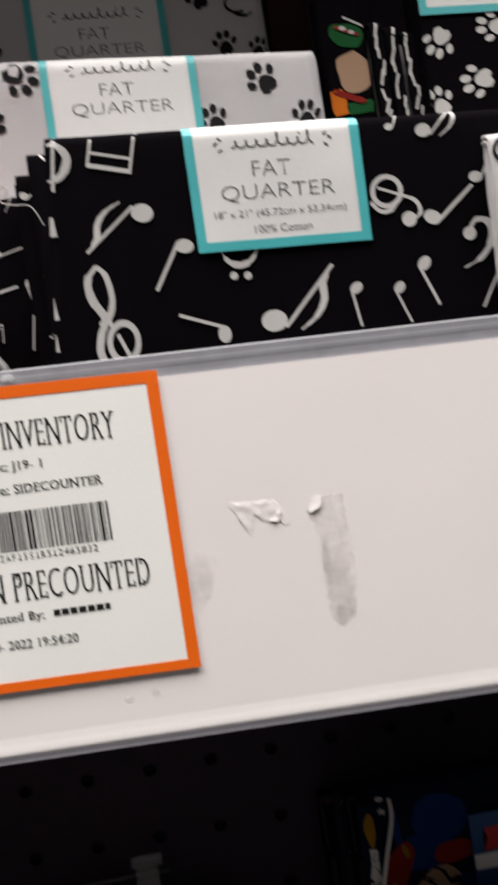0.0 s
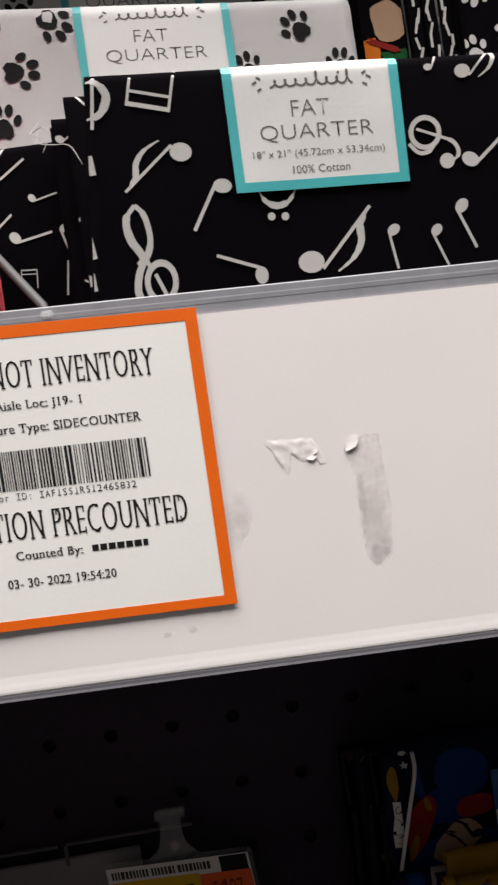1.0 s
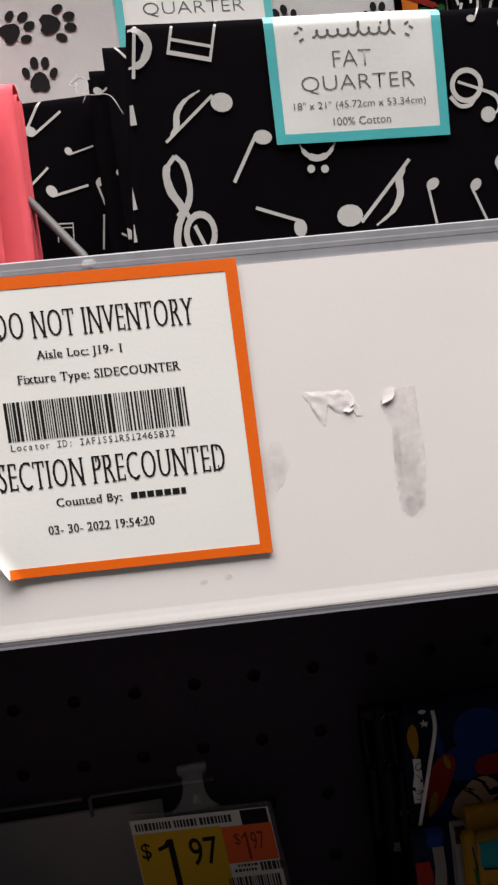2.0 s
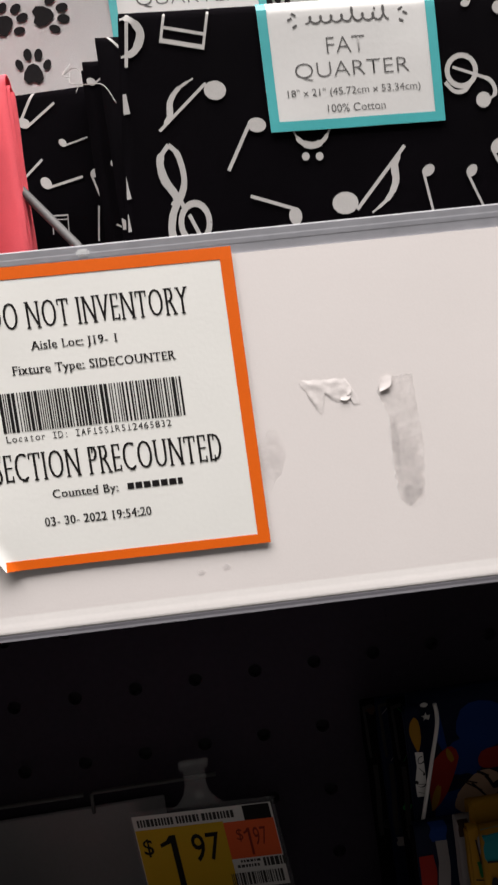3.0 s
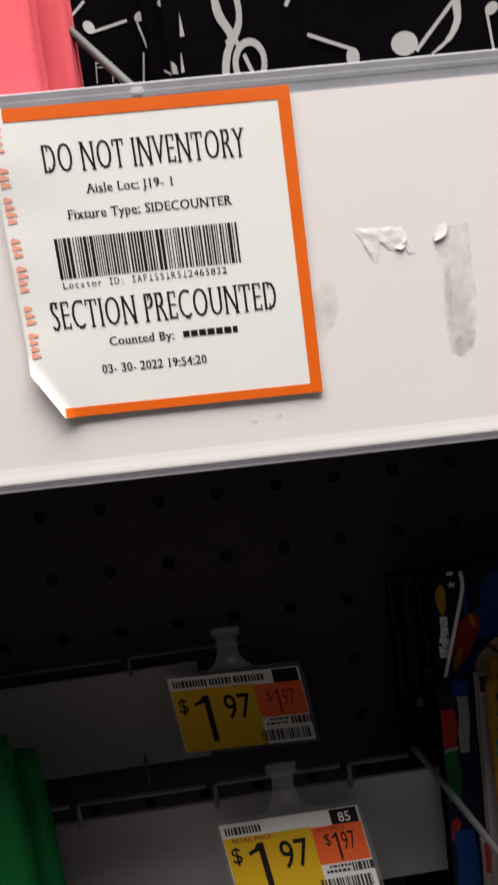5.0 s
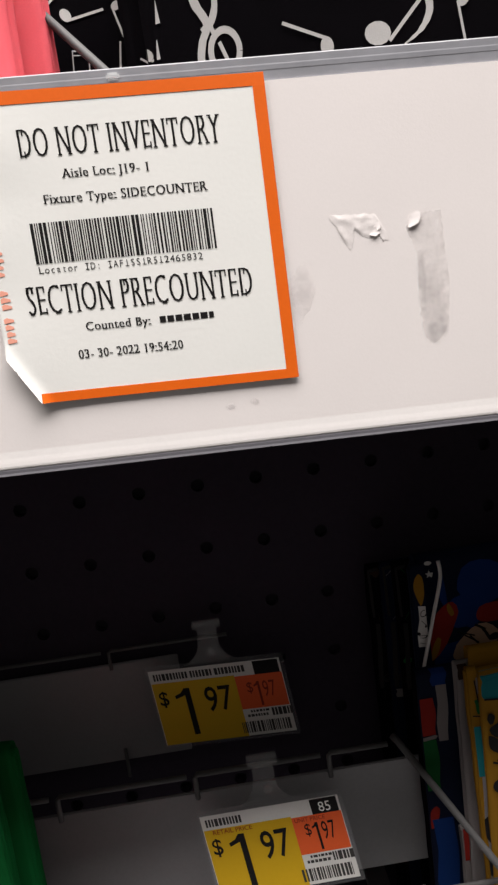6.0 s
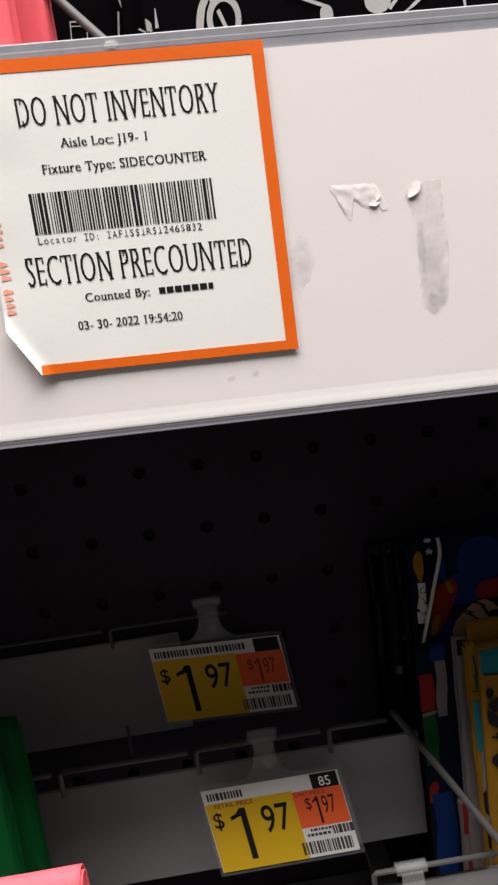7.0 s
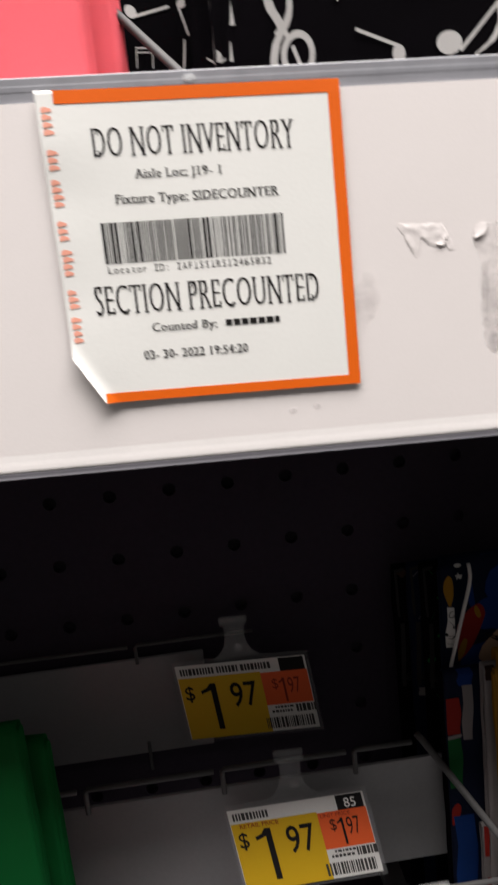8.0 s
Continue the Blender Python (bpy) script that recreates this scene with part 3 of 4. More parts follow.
def rounded(y, z, ry, rz, a0, a1, n=6):
    return [(y + ry * math.cos(radians(a0 + (a1 - a0) * k / n)), z + rz * math.sin(radians(a0 + (a1 - a0) * k / n))) for k in range(n + 1)]


def shelf():
    root = empty("shelf", (0, 0.06, 1.183), "white shelf with a tall white front board and grey plastic edges", "shelf", kind="structure")
    part("deck", block(-0.9, 0.9, 0.0042, 0.117, 1.1835, 1.19, 0.0006), GREY_METAL, root, "grey shelf deck")
    part("front_board", block(-0.9, 0.9, 0.0, 0.003, 1.1878, 1.2746, 0.0), WHITE_LAMINATE, root, "smooth white front board with glue marks")
    lip = [(0.003, 1.1895), (0.00003, 1.1895), (-0.00001, 1.1880), (-0.00005, 1.1866), (-0.00011, 1.1854), (-0.00013, 1.1845), (-0.00009, 1.1840), (0.0, 1.1837), (0.003, 1.1837)]
    part("bottom_lip", extrude_x(lip, -0.9, 0.9, 60, wobble=0.0002), WHITE_EDGE, root, "rounded white bottom lip")
    under = [(0.004, 1.1836), (0.0, 1.1836), (-0.00005, 1.1833), (-0.00005, 1.1826), (-0.0002, 1.1820), (0.0002, 1.1818), (0.004, 1.1818)]
    part("lower_edge", extrude_x(under, -0.9, 0.9, 60, wobble=0.0002), GREY_EDGE, root, "thin grey plastic edge")
    strip = [(0.0042, 1.2735), (0.0006, 1.2735), (0.0006, 1.2771), (0.00055, 1.2773), (0.00055, 1.2784), (0.0006, 1.2787), (0.00062, 1.2803), (0.0008, 1.2806), (0.0042, 1.2806)]
    part("top_strip", extrude_x(strip, -0.9, 0.9, 60, wobble=0.0002), STRIP, root, "grey translucent plastic top strip")
    root.rotation_euler.y = 0.027


pegboard()
shelf()
# out of view; added at a height that shades the rear packs
setting("upper_shelf", block(-0.9, 0.9, 0.0, 0.117, 1.527, 1.547, 0.001), GREY_METAL, "unseen plain grey shelf above the fabric", "shelf")
setting("lower_deck", block(-0.9, 0.9, -0.04, 0.1175, 0.915, 0.925, 0.001), GREY_METAL, "grey metal lower shelf deck", "shelf")


# ---- glue marks and torn paper on the front board ----
def on_board(x, z, lift=0.0):
    return Vector((x, -0.00005 - lift, z))


def torn_scrap(x, z, w, h, seed, label, outline, tilt=0.0, droop=0.0):
    """A torn scrap of paper that still sticks to the board, crumpled inside and thin at its rim."""
    root = empty("torn_paper", (x, 0, z), label, "paper scrap")
    bm = bmesh.new()
    nx, nz = 48, 16
    grid = {}
    for i in range(nx + 1):
        for j in range(nz + 1):
            u, v = i / nx, j / nz
            hang = 0.0
            for (u0, d0), (u1, d1) in zip(outline, outline[1:]):
                if u0 <= u <= u1:
                    hang = d0 + (d1 - d0) * (u - u0) / (u1 - u0)
            top = z + tilt * w * u - droop * max(0.0, (u - 0.8) / 0.2) + 0.0003 * noise.noise((u * 9, seed, 4.0))
            px, pz = x + w * u, top - h * v * max(0.02, hang + 0.07 * noise.noise((u * 14, seed, 0)))
            rim = min(1.0, 6 * min(u, 1 - u, v, 1 - v))
            rise = 0.00003 + rim * (0.00005 + 0.00014 * max(0.0, noise.noise((px * 420, pz * 420, seed)) + 0.25))
            grid[i, j] = bm.verts.new((px + 0.0003 * noise.noise((pz * 600, seed, 1.0)), -rise, pz))
    for i in range(nx):
        for j in range(nz):
            bm.faces.new((grid[i, j], grid[i + 1, j], grid[i + 1, j + 1], grid[i, j + 1]))
    part("scrap", bm, TAPE, root, smooth=True)
    return root


def torn_strip(x, z, h, seed, label, left, right):
    """A thin strip left of a torn-off label: left and right give its sides from top to bottom."""
    root = empty("torn_paper", (x, 0, z), label, "paper scrap")
    def side(rows, v):
        for (v0, d0), (v1, d1) in zip(rows, rows[1:]):
            if v0 <= v <= v1:
                return d0 + (d1 - d0) * (v - v0) / (v1 - v0)
        return rows[-1][1]
    bm = bmesh.new()
    grid = {}
    nx, nz = 16, 60
    for j in range(nz + 1):
        v = j / nz
        a = x + side(left, v) + 0.0005 * noise.noise((v * 22, seed, 0.0))
        b = x + side(right, v) + 0.0004 * noise.noise((v * 18, seed, 5.0))
        for i in range(nx + 1):
            u = i / nx
            px, pz = a + (b - a) * u, z - h * v - 0.0012 * math.sin(math.pi * u) * v + 0.0004 * noise.noise((u * 8, v * 3, seed))
            rim = min(1.0, 5 * min(u, 1 - u, v, 1 - v))
            rise = 0.00003 + rim * (0.00003 + 0.00012 * max(0.0, noise.noise((px * 380, pz * 160, seed)) + 0.2))
            grid[i, j] = bm.verts.new((px, -rise, pz))
    for j in range(nz):
        for i in range(nx):
            bm.faces.new((grid[i, j], grid[i + 1, j], grid[i + 1, j + 1], grid[i, j + 1]))
    part("scrap", bm, RESIDUE, root, "thin translucent paper residue", smooth=True)
    return root


def curl(root, x, z, size, turn, lift=0.0004):
    """A small lifted flake of paper, torn to points at both ends."""
    c, s = math.cos(radians(turn)), math.sin(radians(turn))
    bm = bmesh.new()
    g = {}
    for i in range(9):
        for j in range(6):
            wide = 0.62 * (1 - (2 * abs(i / 8 - 0.55)) ** 1.5 * 0.85)
            u, v = (i / 8 - 0.5) * size, (j / 5 - 0.5) * size * wide + 0.0001 * noise.noise((i * 1.7, j * 1.3, x * 900))
            g[i, j] = bm.verts.new((x + u * c - v * s, -0.00018 - lift * (1 - j / 5) ** 1.3 * (0.6 + 0.4 * math.sin(i * 0.5)), z + u * s + v * c))
    for i in range(8):
        for j in range(5):
            bm.faces.new((g[i, j], g[i + 1, j], g[i + 1, j + 1], g[i, j + 1]))
    part("lifted_flake", bm, TAPE, root, smooth=True)


scrap = torn_scrap(0.0128, 1.2404, 0.0150, 0.0095, 3.0, "small torn paper scrap stuck on the white board",
                   [(0, 0.08), (0.10, 0.35), (0.22, 0.75), (0.30, 0.95), (0.36, 0.85), (0.42, 0.40), (0.55, 0.60), (0.64, 0.66), (0.78, 0.55), (0.9, 0.45), (1, 0.15)], -0.07, 0.0055)
curl(scrap, 0.0252, 1.2362, 0.0024, 70, 0.0002)
curl(scrap, 0.0243, 1.2346, 0.0028, 12, 0.0002)
scrap = torn_strip(0.0366, 1.2384, 0.0330, 5.0, "long thin strip of torn paper on the white board",
                   [(0, -0.0010), (0.10, -0.0040), (0.32, -0.0014), (0.66, -0.0019), (0.95, -0.0015), (1, -0.0006)],
                   [(0, 0.0058), (0.25, 0.0060), (0.56, 0.0067), (0.90, 0.0056), (0.95, 0.0046), (1, 0.0032)])
curl(scrap, 0.0349, 1.2368, 0.0050, 50, 0.00032)


def glue_mark(x, z, rx, rz, turn, seed, label):
    bm = bmesh.new()
    out = []
    n = 40
    for k in range(n):
        a = 2 * math.pi * k / n
        q = 1 + 0.28 * noise.noise((2 * math.cos(a), 2 * math.sin(a), seed))
        px, pz = rx * q * math.cos(a), rz * q * math.sin(a)
        c, s = math.cos(radians(turn)), math.sin(radians(turn))
        out.append((x + px * c - pz * s, z + px * s + pz * c))
    mid = bm.verts.new(on_board(x, z, 0.00003))
    ring1 = [bm.verts.new(on_board(x + (px - x) * 0.85, z + (pz - z) * 0.75, 0.000015)) for px, pz in out]
    ring2 = [bm.verts.new((px, 0.00005, pz)) for px, pz in out]
    for k in range(n):
        q = (k + 1) % n
        bm.faces.new((mid, ring1[k], ring1[q]))
        bm.faces.new((ring1[k], ring2[k], ring2[q], ring1[q]))
    tagged(part("glue_mark", bm, SMEAR), label, "glue mark", "glue marks on the board")


glue_mark(0.0385, 1.2145, 0.0042, 0.0125, 2, 1.0, "faint grey glue smear under a torn strip")
glue_mark(0.0358, 1.2225, 0.0014, 0.0080, 0, 2.4, "narrow grey glue line beside a torn strip")
glue_mark(0.0378, 1.2068, 0.0026, 0.0036, 0, 3.7, "small grey glue spot on the white board")
glue_mark(0.0408, 1.2090, 0.0018, 0.0042, 0, 5.2, "small grey glue spot on the white board")
glue_mark(-0.0190, 1.1945, 0.0014, 0.0009, 20, 7.3, "tiny grey fleck on the white board")
glue_mark(-0.0125, 1.1950, 0.0016, 0.0010, -30, 8.3, "tiny grey fleck on the white board")
glue_mark(0.0030, 1.2215, 0.0040, 0.0095, -16, 6.1, "faint glue smear beside the orange-edged label")


# ---- the orange-edged stock label ----
LABEL_LEFT = -0.0748


def label_place(x, z, lift=0.0):
    """The label's surface: stuck down at its right, loose at its left, with the lower corner folded in."""
    u = max(0.0, -x - 0.045) / 0.03
    bulge = 0.0008 * u * u * (0.6 + 0.4 * noise.noise((z * 60, 1.3, 0.2)))
    dx, dz = max(0.0, (x - LABEL_LEFT) / 0.0070), max(0.0, (z - 1.2) / 0.0120)
    s = dx + dz
    curl_up = max(0.0, 1.55 - s) if s < 1.55 else 0.0
    if s < 1.0:
        dx, dz = (dx / s, dz / s) if s > 1e-6 else (0.5, 0.5)
        x, z = LABEL_LEFT + 0.0070 * dx, 1.2 + 0.0120 * dz
        curl_up = 0.55
    return Vector((x, -0.0006 - bulge - 0.0030 * curl_up * curl_up - lift, z - 0.033 * x))


def stock_label():
    root = empty("stock_label", (-0.036, 0, 1.2), "white stock label with orange border, its edge peeling off the board", "label")
    w, h, margin = LABEL_LEFT, 0.0765, 0.0044
    paper = part("paper", sheet(w, 0.0, 1.2, 1.2 + h, 96, 96, label_place, 0.00015), PAPER, root, smooth=True)
    def on(x, z):
        return label_place(x, z, 0.00008)
    def ink(x, z):
        return label_place(x, z, 0.00007)
    e = 0.0031
    for box in ((w + margin, 0.0, 1.2 + h - e, 1.2 + h), (-e, 0.0, 1.2 + e * 0.8, 1.2 + h - e), (w + 0.0071, 0.0, 1.2, 1.2 + e * 0.8)):
        part("orange_border", sheet(*box, 96, 24, on, 0.00004), ORANGE, root, "orange printed border")
    lines = [("DO NOT INVENTORY", -0.0623, -0.0128, 1.2608, 1.2675), ("Aisle Loc: J19- 1", -0.0530, -0.0318, 1.2555, 1.2576), ("Fixture Type: SIDECOUNTER", -0.0585, -0.0178, 1.2496, 1.2518),
             ("Locator ID: IAF1SS1R512465832", -0.0630, -0.0210, 1.2328, 1.2345), ("SECTION PRECOUNTED", -0.0670, -0.0095, 1.2226, 1.2297), ("Counted By:", -0.0535, -0.0370, 1.2176, 1.2197), ("03- 30- 2022 19:54:20", -0.0565, -0.0295, 1.2106, 1.2128)]
    for words, x0, x1, z0, z1 in lines:
        if words.startswith("Locator"):
            typed_lettering("lettering", words, x0, x1, z0, z1, ink, INK, paper)
        elif z1 - z0 > 0.004:
            serif_lettering("lettering", words, x0, x1, z0, z1, ink, INK, paper, -0.026, 0.036, 0.048)
        else:
            serif_lettering("lettering", words, x0, x1, z0, z1, ink, INK, paper, -0.012, 0.030, 0.055)
    rnd = random.Random(5)
    bm = bmesh.new()
    x = -0.0345
    while x < -0.0205:
        wd = rnd.uniform(0.0012, 0.0019)
        lay(bm, [[(x, 1.2178), (x + wd, 1.2178), (x + wd, 1.2194), (x, 1.2194)]], ink)
        x += wd + 0.0004
    tagged(part("blanked_word", bm, INK, paper), kind="stuff")
    bm = bmesh.new()
    x = -0.0632
    while x < -0.0172:
        wd = rnd.choice((0.00028, 0.00028, 0.0005, 0.0008))
        lay(bm, [[(x, 1.2352), (x + wd, 1.2352), (x + wd, 1.2452), (x, 1.2452)]], ink)
        x += wd + rnd.choice((0.00027, 0.00027, 0.0005))
    tagged(part("barcode", bm, INK, paper), kind="stuff")
    # the tear-off margin along its loose side, with rows of small red printing
    bm = bmesh.new()
    z = 1.2160
    while z < 1.2 + h - 0.003:
        for k in range(8):
            if k != 4 and z < 1.2 + h - 0.0022:
                tall = rnd.uniform(0.0021, 0.0026)
                x = w + 0.0010 + 0.0002 * rnd.random()
                lay(bm, [[(x, z), (x + tall, z + 0.0003), (x + tall, z + 0.0009), (x + 0.3 * tall, z + 0.0015), (x, z + 0.0011)]], on)
            z += 0.00172
        z += 0.0030
    tagged(part("margin_print", bm, FADED_INK, root, "rows of small faded red printing"), kind="stuff")


stock_label()


# ---- folded fabric on the upper shelf ----
DECK = 1.19
front_notes = Cloth("black cotton fat quarter with white music notes and paper band", -0.0200, 0.1040, DECK, 1.3412, 0.0095, 0.0065, BLACK_CLOTH, layers=4, seed=2, slope=-0.052, lean=-0.05, shear=0.11)
front_notes.printed([
    ("beams", -0.0026, 1.3392, (0.0172, 0.0190), -15), ("flask", -0.0187, 1.3337, 0.0146, -2), ("eighth", -0.0057, 1.3152, 0.0143, 164), ("treble", -0.0100, 1.2928, (0.0215, 0.0262), -5), ("quarter", 0.0085, 1.3034, 0.0156, 148),
    ("smile", 0.0257, 1.3040, 0.0106, -6), ("quarter", 0.0138, 1.2863, 0.0147, 68), ("eighth", 0.0414, 1.2909, 0.0173, -8), ("quarter", 0.0566, 1.2872, 0.0117, -171), ("quarter", 0.0693, 1.2862, 0.0112, -158),
    ("quarter", 0.0773, 1.2910, 0.0134, -157), ("clef_end", 0.0674, 1.3158, 0.0102, -8), ("quarter", 0.0837, 1.3113, 0.0156, -51), ("bass", 0.0915, 1.2990, 0.0141, -10), ("quarter", 0.0713, 1.3350, 0.0075, -26),
    ("eighth", 0.0845, 1.3335, 0.0105, -8), ("quarter", 0.0945, 1.2860, 0.0112, 150), ("quarter", 0.0945, 1.3207, 0.0121, -30),
    ("dash", -0.0217, 1.3175, (0.012, 0.0050), 4), ("dash", -0.0248, 1.2972, (0.012, 0.0068), 6), ("dash", -0.0256, 1.2878, (0.010, 0.0046), 3)], NOTE_PRINT, "printed_note")
front_notes.banded(0.0152, 0.0618, 1.3060)

behind = []
for i, (x0, z1, y) in enumerate(((-0.0285, 1.3455, 0.0205), (-0.0335, 1.3425, 0.0270))):
    c = Cloth("black cotton fat quarter with white notes, standing behind another", x0, 0.088 - 0.004 * i, DECK, z1 - 0.001, y - 0.0005, 0.0060, BLACK_CLOTH, layers=3, seed=11 + i, slope=-0.06, inner=[BLACK_CLOTH, PALE_EDGE, BLACK_CLOTH])
    c.scattered(["quarter", "eighth", "quarter"], NOTE_PRINT, 0.013, 0.010, 30 + i, "printed_note", zlow=1.27)
side_notes = Cloth("rumpled black cotton fat quarter with white music notes", -0.105, -0.0330, DECK, 1.3370, 0.0345, 0.0065, BLACK_CLOTH, layers=3, seed=14, slope=0.02)
side_notes.printed([("quarter", -0.0505, 1.3307, 0.0124, -55), ("quarter", -0.0406, 1.3217, 0.0085, -76), ("quarter", -0.0456, 1.3105, 0.0125, -79), ("quarter", -0.0345, 1.3072, 0.0100, -165), ("line", -0.0364, 1.2958, 0.0105, -8), ("swatch", -0.0583, 1.3185, (0.0030, 0.0055), 10),
                    ("beams", -0.0478, 1.2962, 0.0072, 176), ("quarter", -0.0545, 1.3330, 0.0130, -30), ("quarter", -0.0560, 1.3140, 0.0120, -50), ("treble", -0.0720, 1.3100, 0.0200, 10)], NOTE_PRINT, "printed_note")

paw_front = Cloth("white cotton fat quarter with black paw prints and paper band", -0.105, 0.0625, DECK, 1.3895, 0.0415, 0.010, WHITE_CLOTH, layers=5, seed=21, slope=-0.074, lean=0.05)
paw_front.printed([("paw", 0.0447, 1.3675, 0.0112, 38), ("paw", 0.0274, 1.3565, 0.0100, 20), ("paw", 0.0570, 1.3545, 0.0100, -5), ("paw", -0.0313, 1.3768, 0.0122, -132), ("paw", -0.0434, 1.3630, 0.0122, -88), ("paw", -0.0561, 1.3625, 0.0120, -60),
                   ("paw", -0.0505, 1.3475, 0.0118, -6), ("paw", -0.0520, 1.3790, 0.0120, 40), ("paw", -0.0700, 1.3695, 0.0120, 100), ("paw", -0.0720, 1.3475, 0.0115, 10), ("paw", -0.0900, 1.3755, 0.0115, 10)], DARK_PRINT, "printed_paw")
paw_front.banded(-0.0248, 0.0240, 1.3500, small=False)
paw_back = Cloth("white cotton fat quarter with paw prints, standing at the back", -0.11, 0.0520, DECK, 1.4350, 0.0655, 0.010, WHITE_CLOTH, layers=4, seed=22, slope=-0.03)
paw_back.printed([("paw", 0.0372, 1.3935, 0.0095, 5), ("paw", 0.0490, 1.3905, 0.0085, -20), ("paw", 0.0300, 1.4110, 0.0100, 20), ("paw", -0.0450, 1.3980, 0.0110, 10), ("ringlet", -0.0380, 1.3880, 0.0110, 100), ("ringlet", 0.0440, 1.4080, 0.0120, 10)], DARK_PRINT, "printed_paw")
paw_back.banded(-0.0308, 0.0178, 1.3825, small=False)

bright = Cloth("bright cartoon-print fat quarter in green, tan and red", 0.0665, 0.0812, DECK, 1.3975, 0.0465, 0.007, BLACK_CLOTH, layers=3, seed=31)
bright.printed([(1.3, 0.0752, 1.3812, (0.0120, 0.0085), -20), ("swatch", 0.0765, 1.3570, (0.0090, 0.0040), 4)], GREEN_PRINT, "printed_patch")
bright.printed([(2.6, 0.0755, 1.3687, (0.0115, 0.0135), 10)], TAN_PRINT, "printed_patch")
bright.printed([("swatch", 0.0693, 1.3592, (0.0050, 0.0085), 8)], CARTOON_ORANGE, "printed_patch", 0.0002)
bright.printed([("swatch", 0.0732, 1.3608, (0.0105, 0.0020), -24), ("swatch", 0.0752, 1.3826, (0.0080, 0.0012), -24)], RED_PRINT, "printed_patch", 0.0003)
bright.printed([("line", 0.0785, 1.3850, (0.014, 0.0090), 60), (4.4, 0.0740, 1.3835, (0.0022, 0.0014), 0), (4.9, 0.0768, 1.3820, (0.0020, 0.0013), 0)], NOTE_PRINT, "printed_patch", 0.00038)
brown = Cloth("dark brown cotton fat quarter at the back of the shelf", 0.0545, 0.0680, DECK, 1.4150, 0.0680, 0.007, BROWN_CLOTH, layers=3, seed=33)
for i, x in enumerate((0.0822, 0.0875, 0.0928)):
    c = Cloth("narrow folded edge of black and white cotton", x, x + 0.0042, DECK, 1.3850 - 0.002 * i, 0.0440 + 0.0004 * i, 0.008, BLACK_CLOTH, layers=3, seed=41 + i, inner=[WHITE_CLOTH, BLACK_CLOTH])
    rnd = random.Random(61 + i)
    c.printed([("dash", x + rnd.uniform(0.0010, 0.0034), 1.382 - 0.0042 * k - 0.002 * rnd.random(), (0.0060, rnd.uniform(0.0030, 0.0062)), rnd.uniform(-25, 15)) for k in range(11)], NOTE_PRINT, "printed_spot")
black_paw = Cloth("black cotton fat quarter with white paw prints and paper band", 0.0980, 0.2150, DECK, 1.4065, 0.0420, 0.010, BLACK_CLOTH, layers=5, seed=45)
black_paw.printed([("paw", 0.1040, 1.3735, 0.0112, 150), ("paw", 0.1150, 1.3592, 0.0120, 100), ("paw", 0.1225, 1.3765, 0.0110, 80), ("paw", 0.1010, 1.3535, 0.0105, 20), ("paw", 0.1280, 1.3505, 0.0110, 0), ("paw", 0.1380, 1.3655, 0.0115, -20)], NOTE_PRINT, "printed_paw")
black_paw.banded(0.0990, 0.1475, 1.3825)
white_line = Cloth("white cotton fat quarter with black line drawings", 0.0952, 0.2150, DECK, 1.3270, 0.0035, 0.0055, WHITE_CLOTH, layers=4, seed=47, lean=0.0)
white_line.printed([("ringlet", 0.1010, 1.3215, 0.0120, 0), ("ringlet", 0.1020, 1.3070, 0.0125, 30), ("ringlet", 0.1040, 1.2930, 0.0130, -20), ("ringlet", 0.1160, 1.3150, 0.0130, 60)], DARK_PRINT, "printed_line")
pink_front = Cloth("plain bright pink cotton fat quarter", -0.1700, -0.0610, DECK, 1.3360, 0.0055, 0.0075, PINK_CLOTH, layers=4, seed=51)
pink_back = Cloth("plain bright pink cotton fat quarter", -0.1650, -0.0535, DECK, 1.3350, 0.0150, 0.0075, PINK_CLOTH, layers=4, seed=52)


# ---- loose white threads at the frayed corner ----
def thread(points, label):
    tagged(part("loose_thread", tube(curve_points3(points), 0.00011, 5), NOTE_PRINT, smooth=True), label, "thread", "loose threads")


def curve_points3(ctrl):
    a = curve_points([(x, z) for x, _, z in ctrl])
    b = curve_points([(y, 0.0) for _, y, _ in ctrl])
    return [(x, q[0], z) for (x, z), q in zip(a, b)]


thread([(-0.0370, 0.0240, 1.3345), (-0.0365, 0.0200, 1.3300), (-0.0320, 0.0150, 1.3270), (-0.0270, 0.0120, 1.3250), (-0.0240, 0.0100, 1.3190)], "thin white thread hanging from frayed black cotton")
thread([(-0.0385, 0.0250, 1.3350), (-0.0350, 0.0200, 1.3340), (-0.0330, 0.0180, 1.3310), (-0.0350, 0.0170, 1.3260)], "thin white thread hanging from frayed black cotton")
thread([(-0.0365, 0.0240, 1.3370), (-0.0385, 0.0210, 1.3330), (-0.0360, 0.0190, 1.3310)], "thin white thread hanging from frayed black cotton")


# ---- wire dividers ----
def wire_thing(name, points, radius, label, foot=None):
    root = empty(name, points[0], label, "wire divider", "wire dividers")
    part("wire", tube(points, radius, 12), WIRE, root, smooth=True)
    if foot:
        part("end_cap", block(foot[0] - 0.0016, foot[0] + 0.0018, foot[1] - 0.0002, foot[1] + 0.002, foot[2] - 0.0009, foot[2] + 0.0010, 0.0005), CLOUDY, root, "clear plastic end cap")
    return root


wire_thing("wire_divider", [(-0.0372, 0.0040, 1.2790), (-0.0390, 0.0065, 1.2830), (-0.0705, 0.0330, 1.3250), (-0.0745, 0.0335, 1.3300)], 0.0012, "thin grey wire divider sloping up from the shelf edge", (-0.0372, 0.0002, 1.2796))
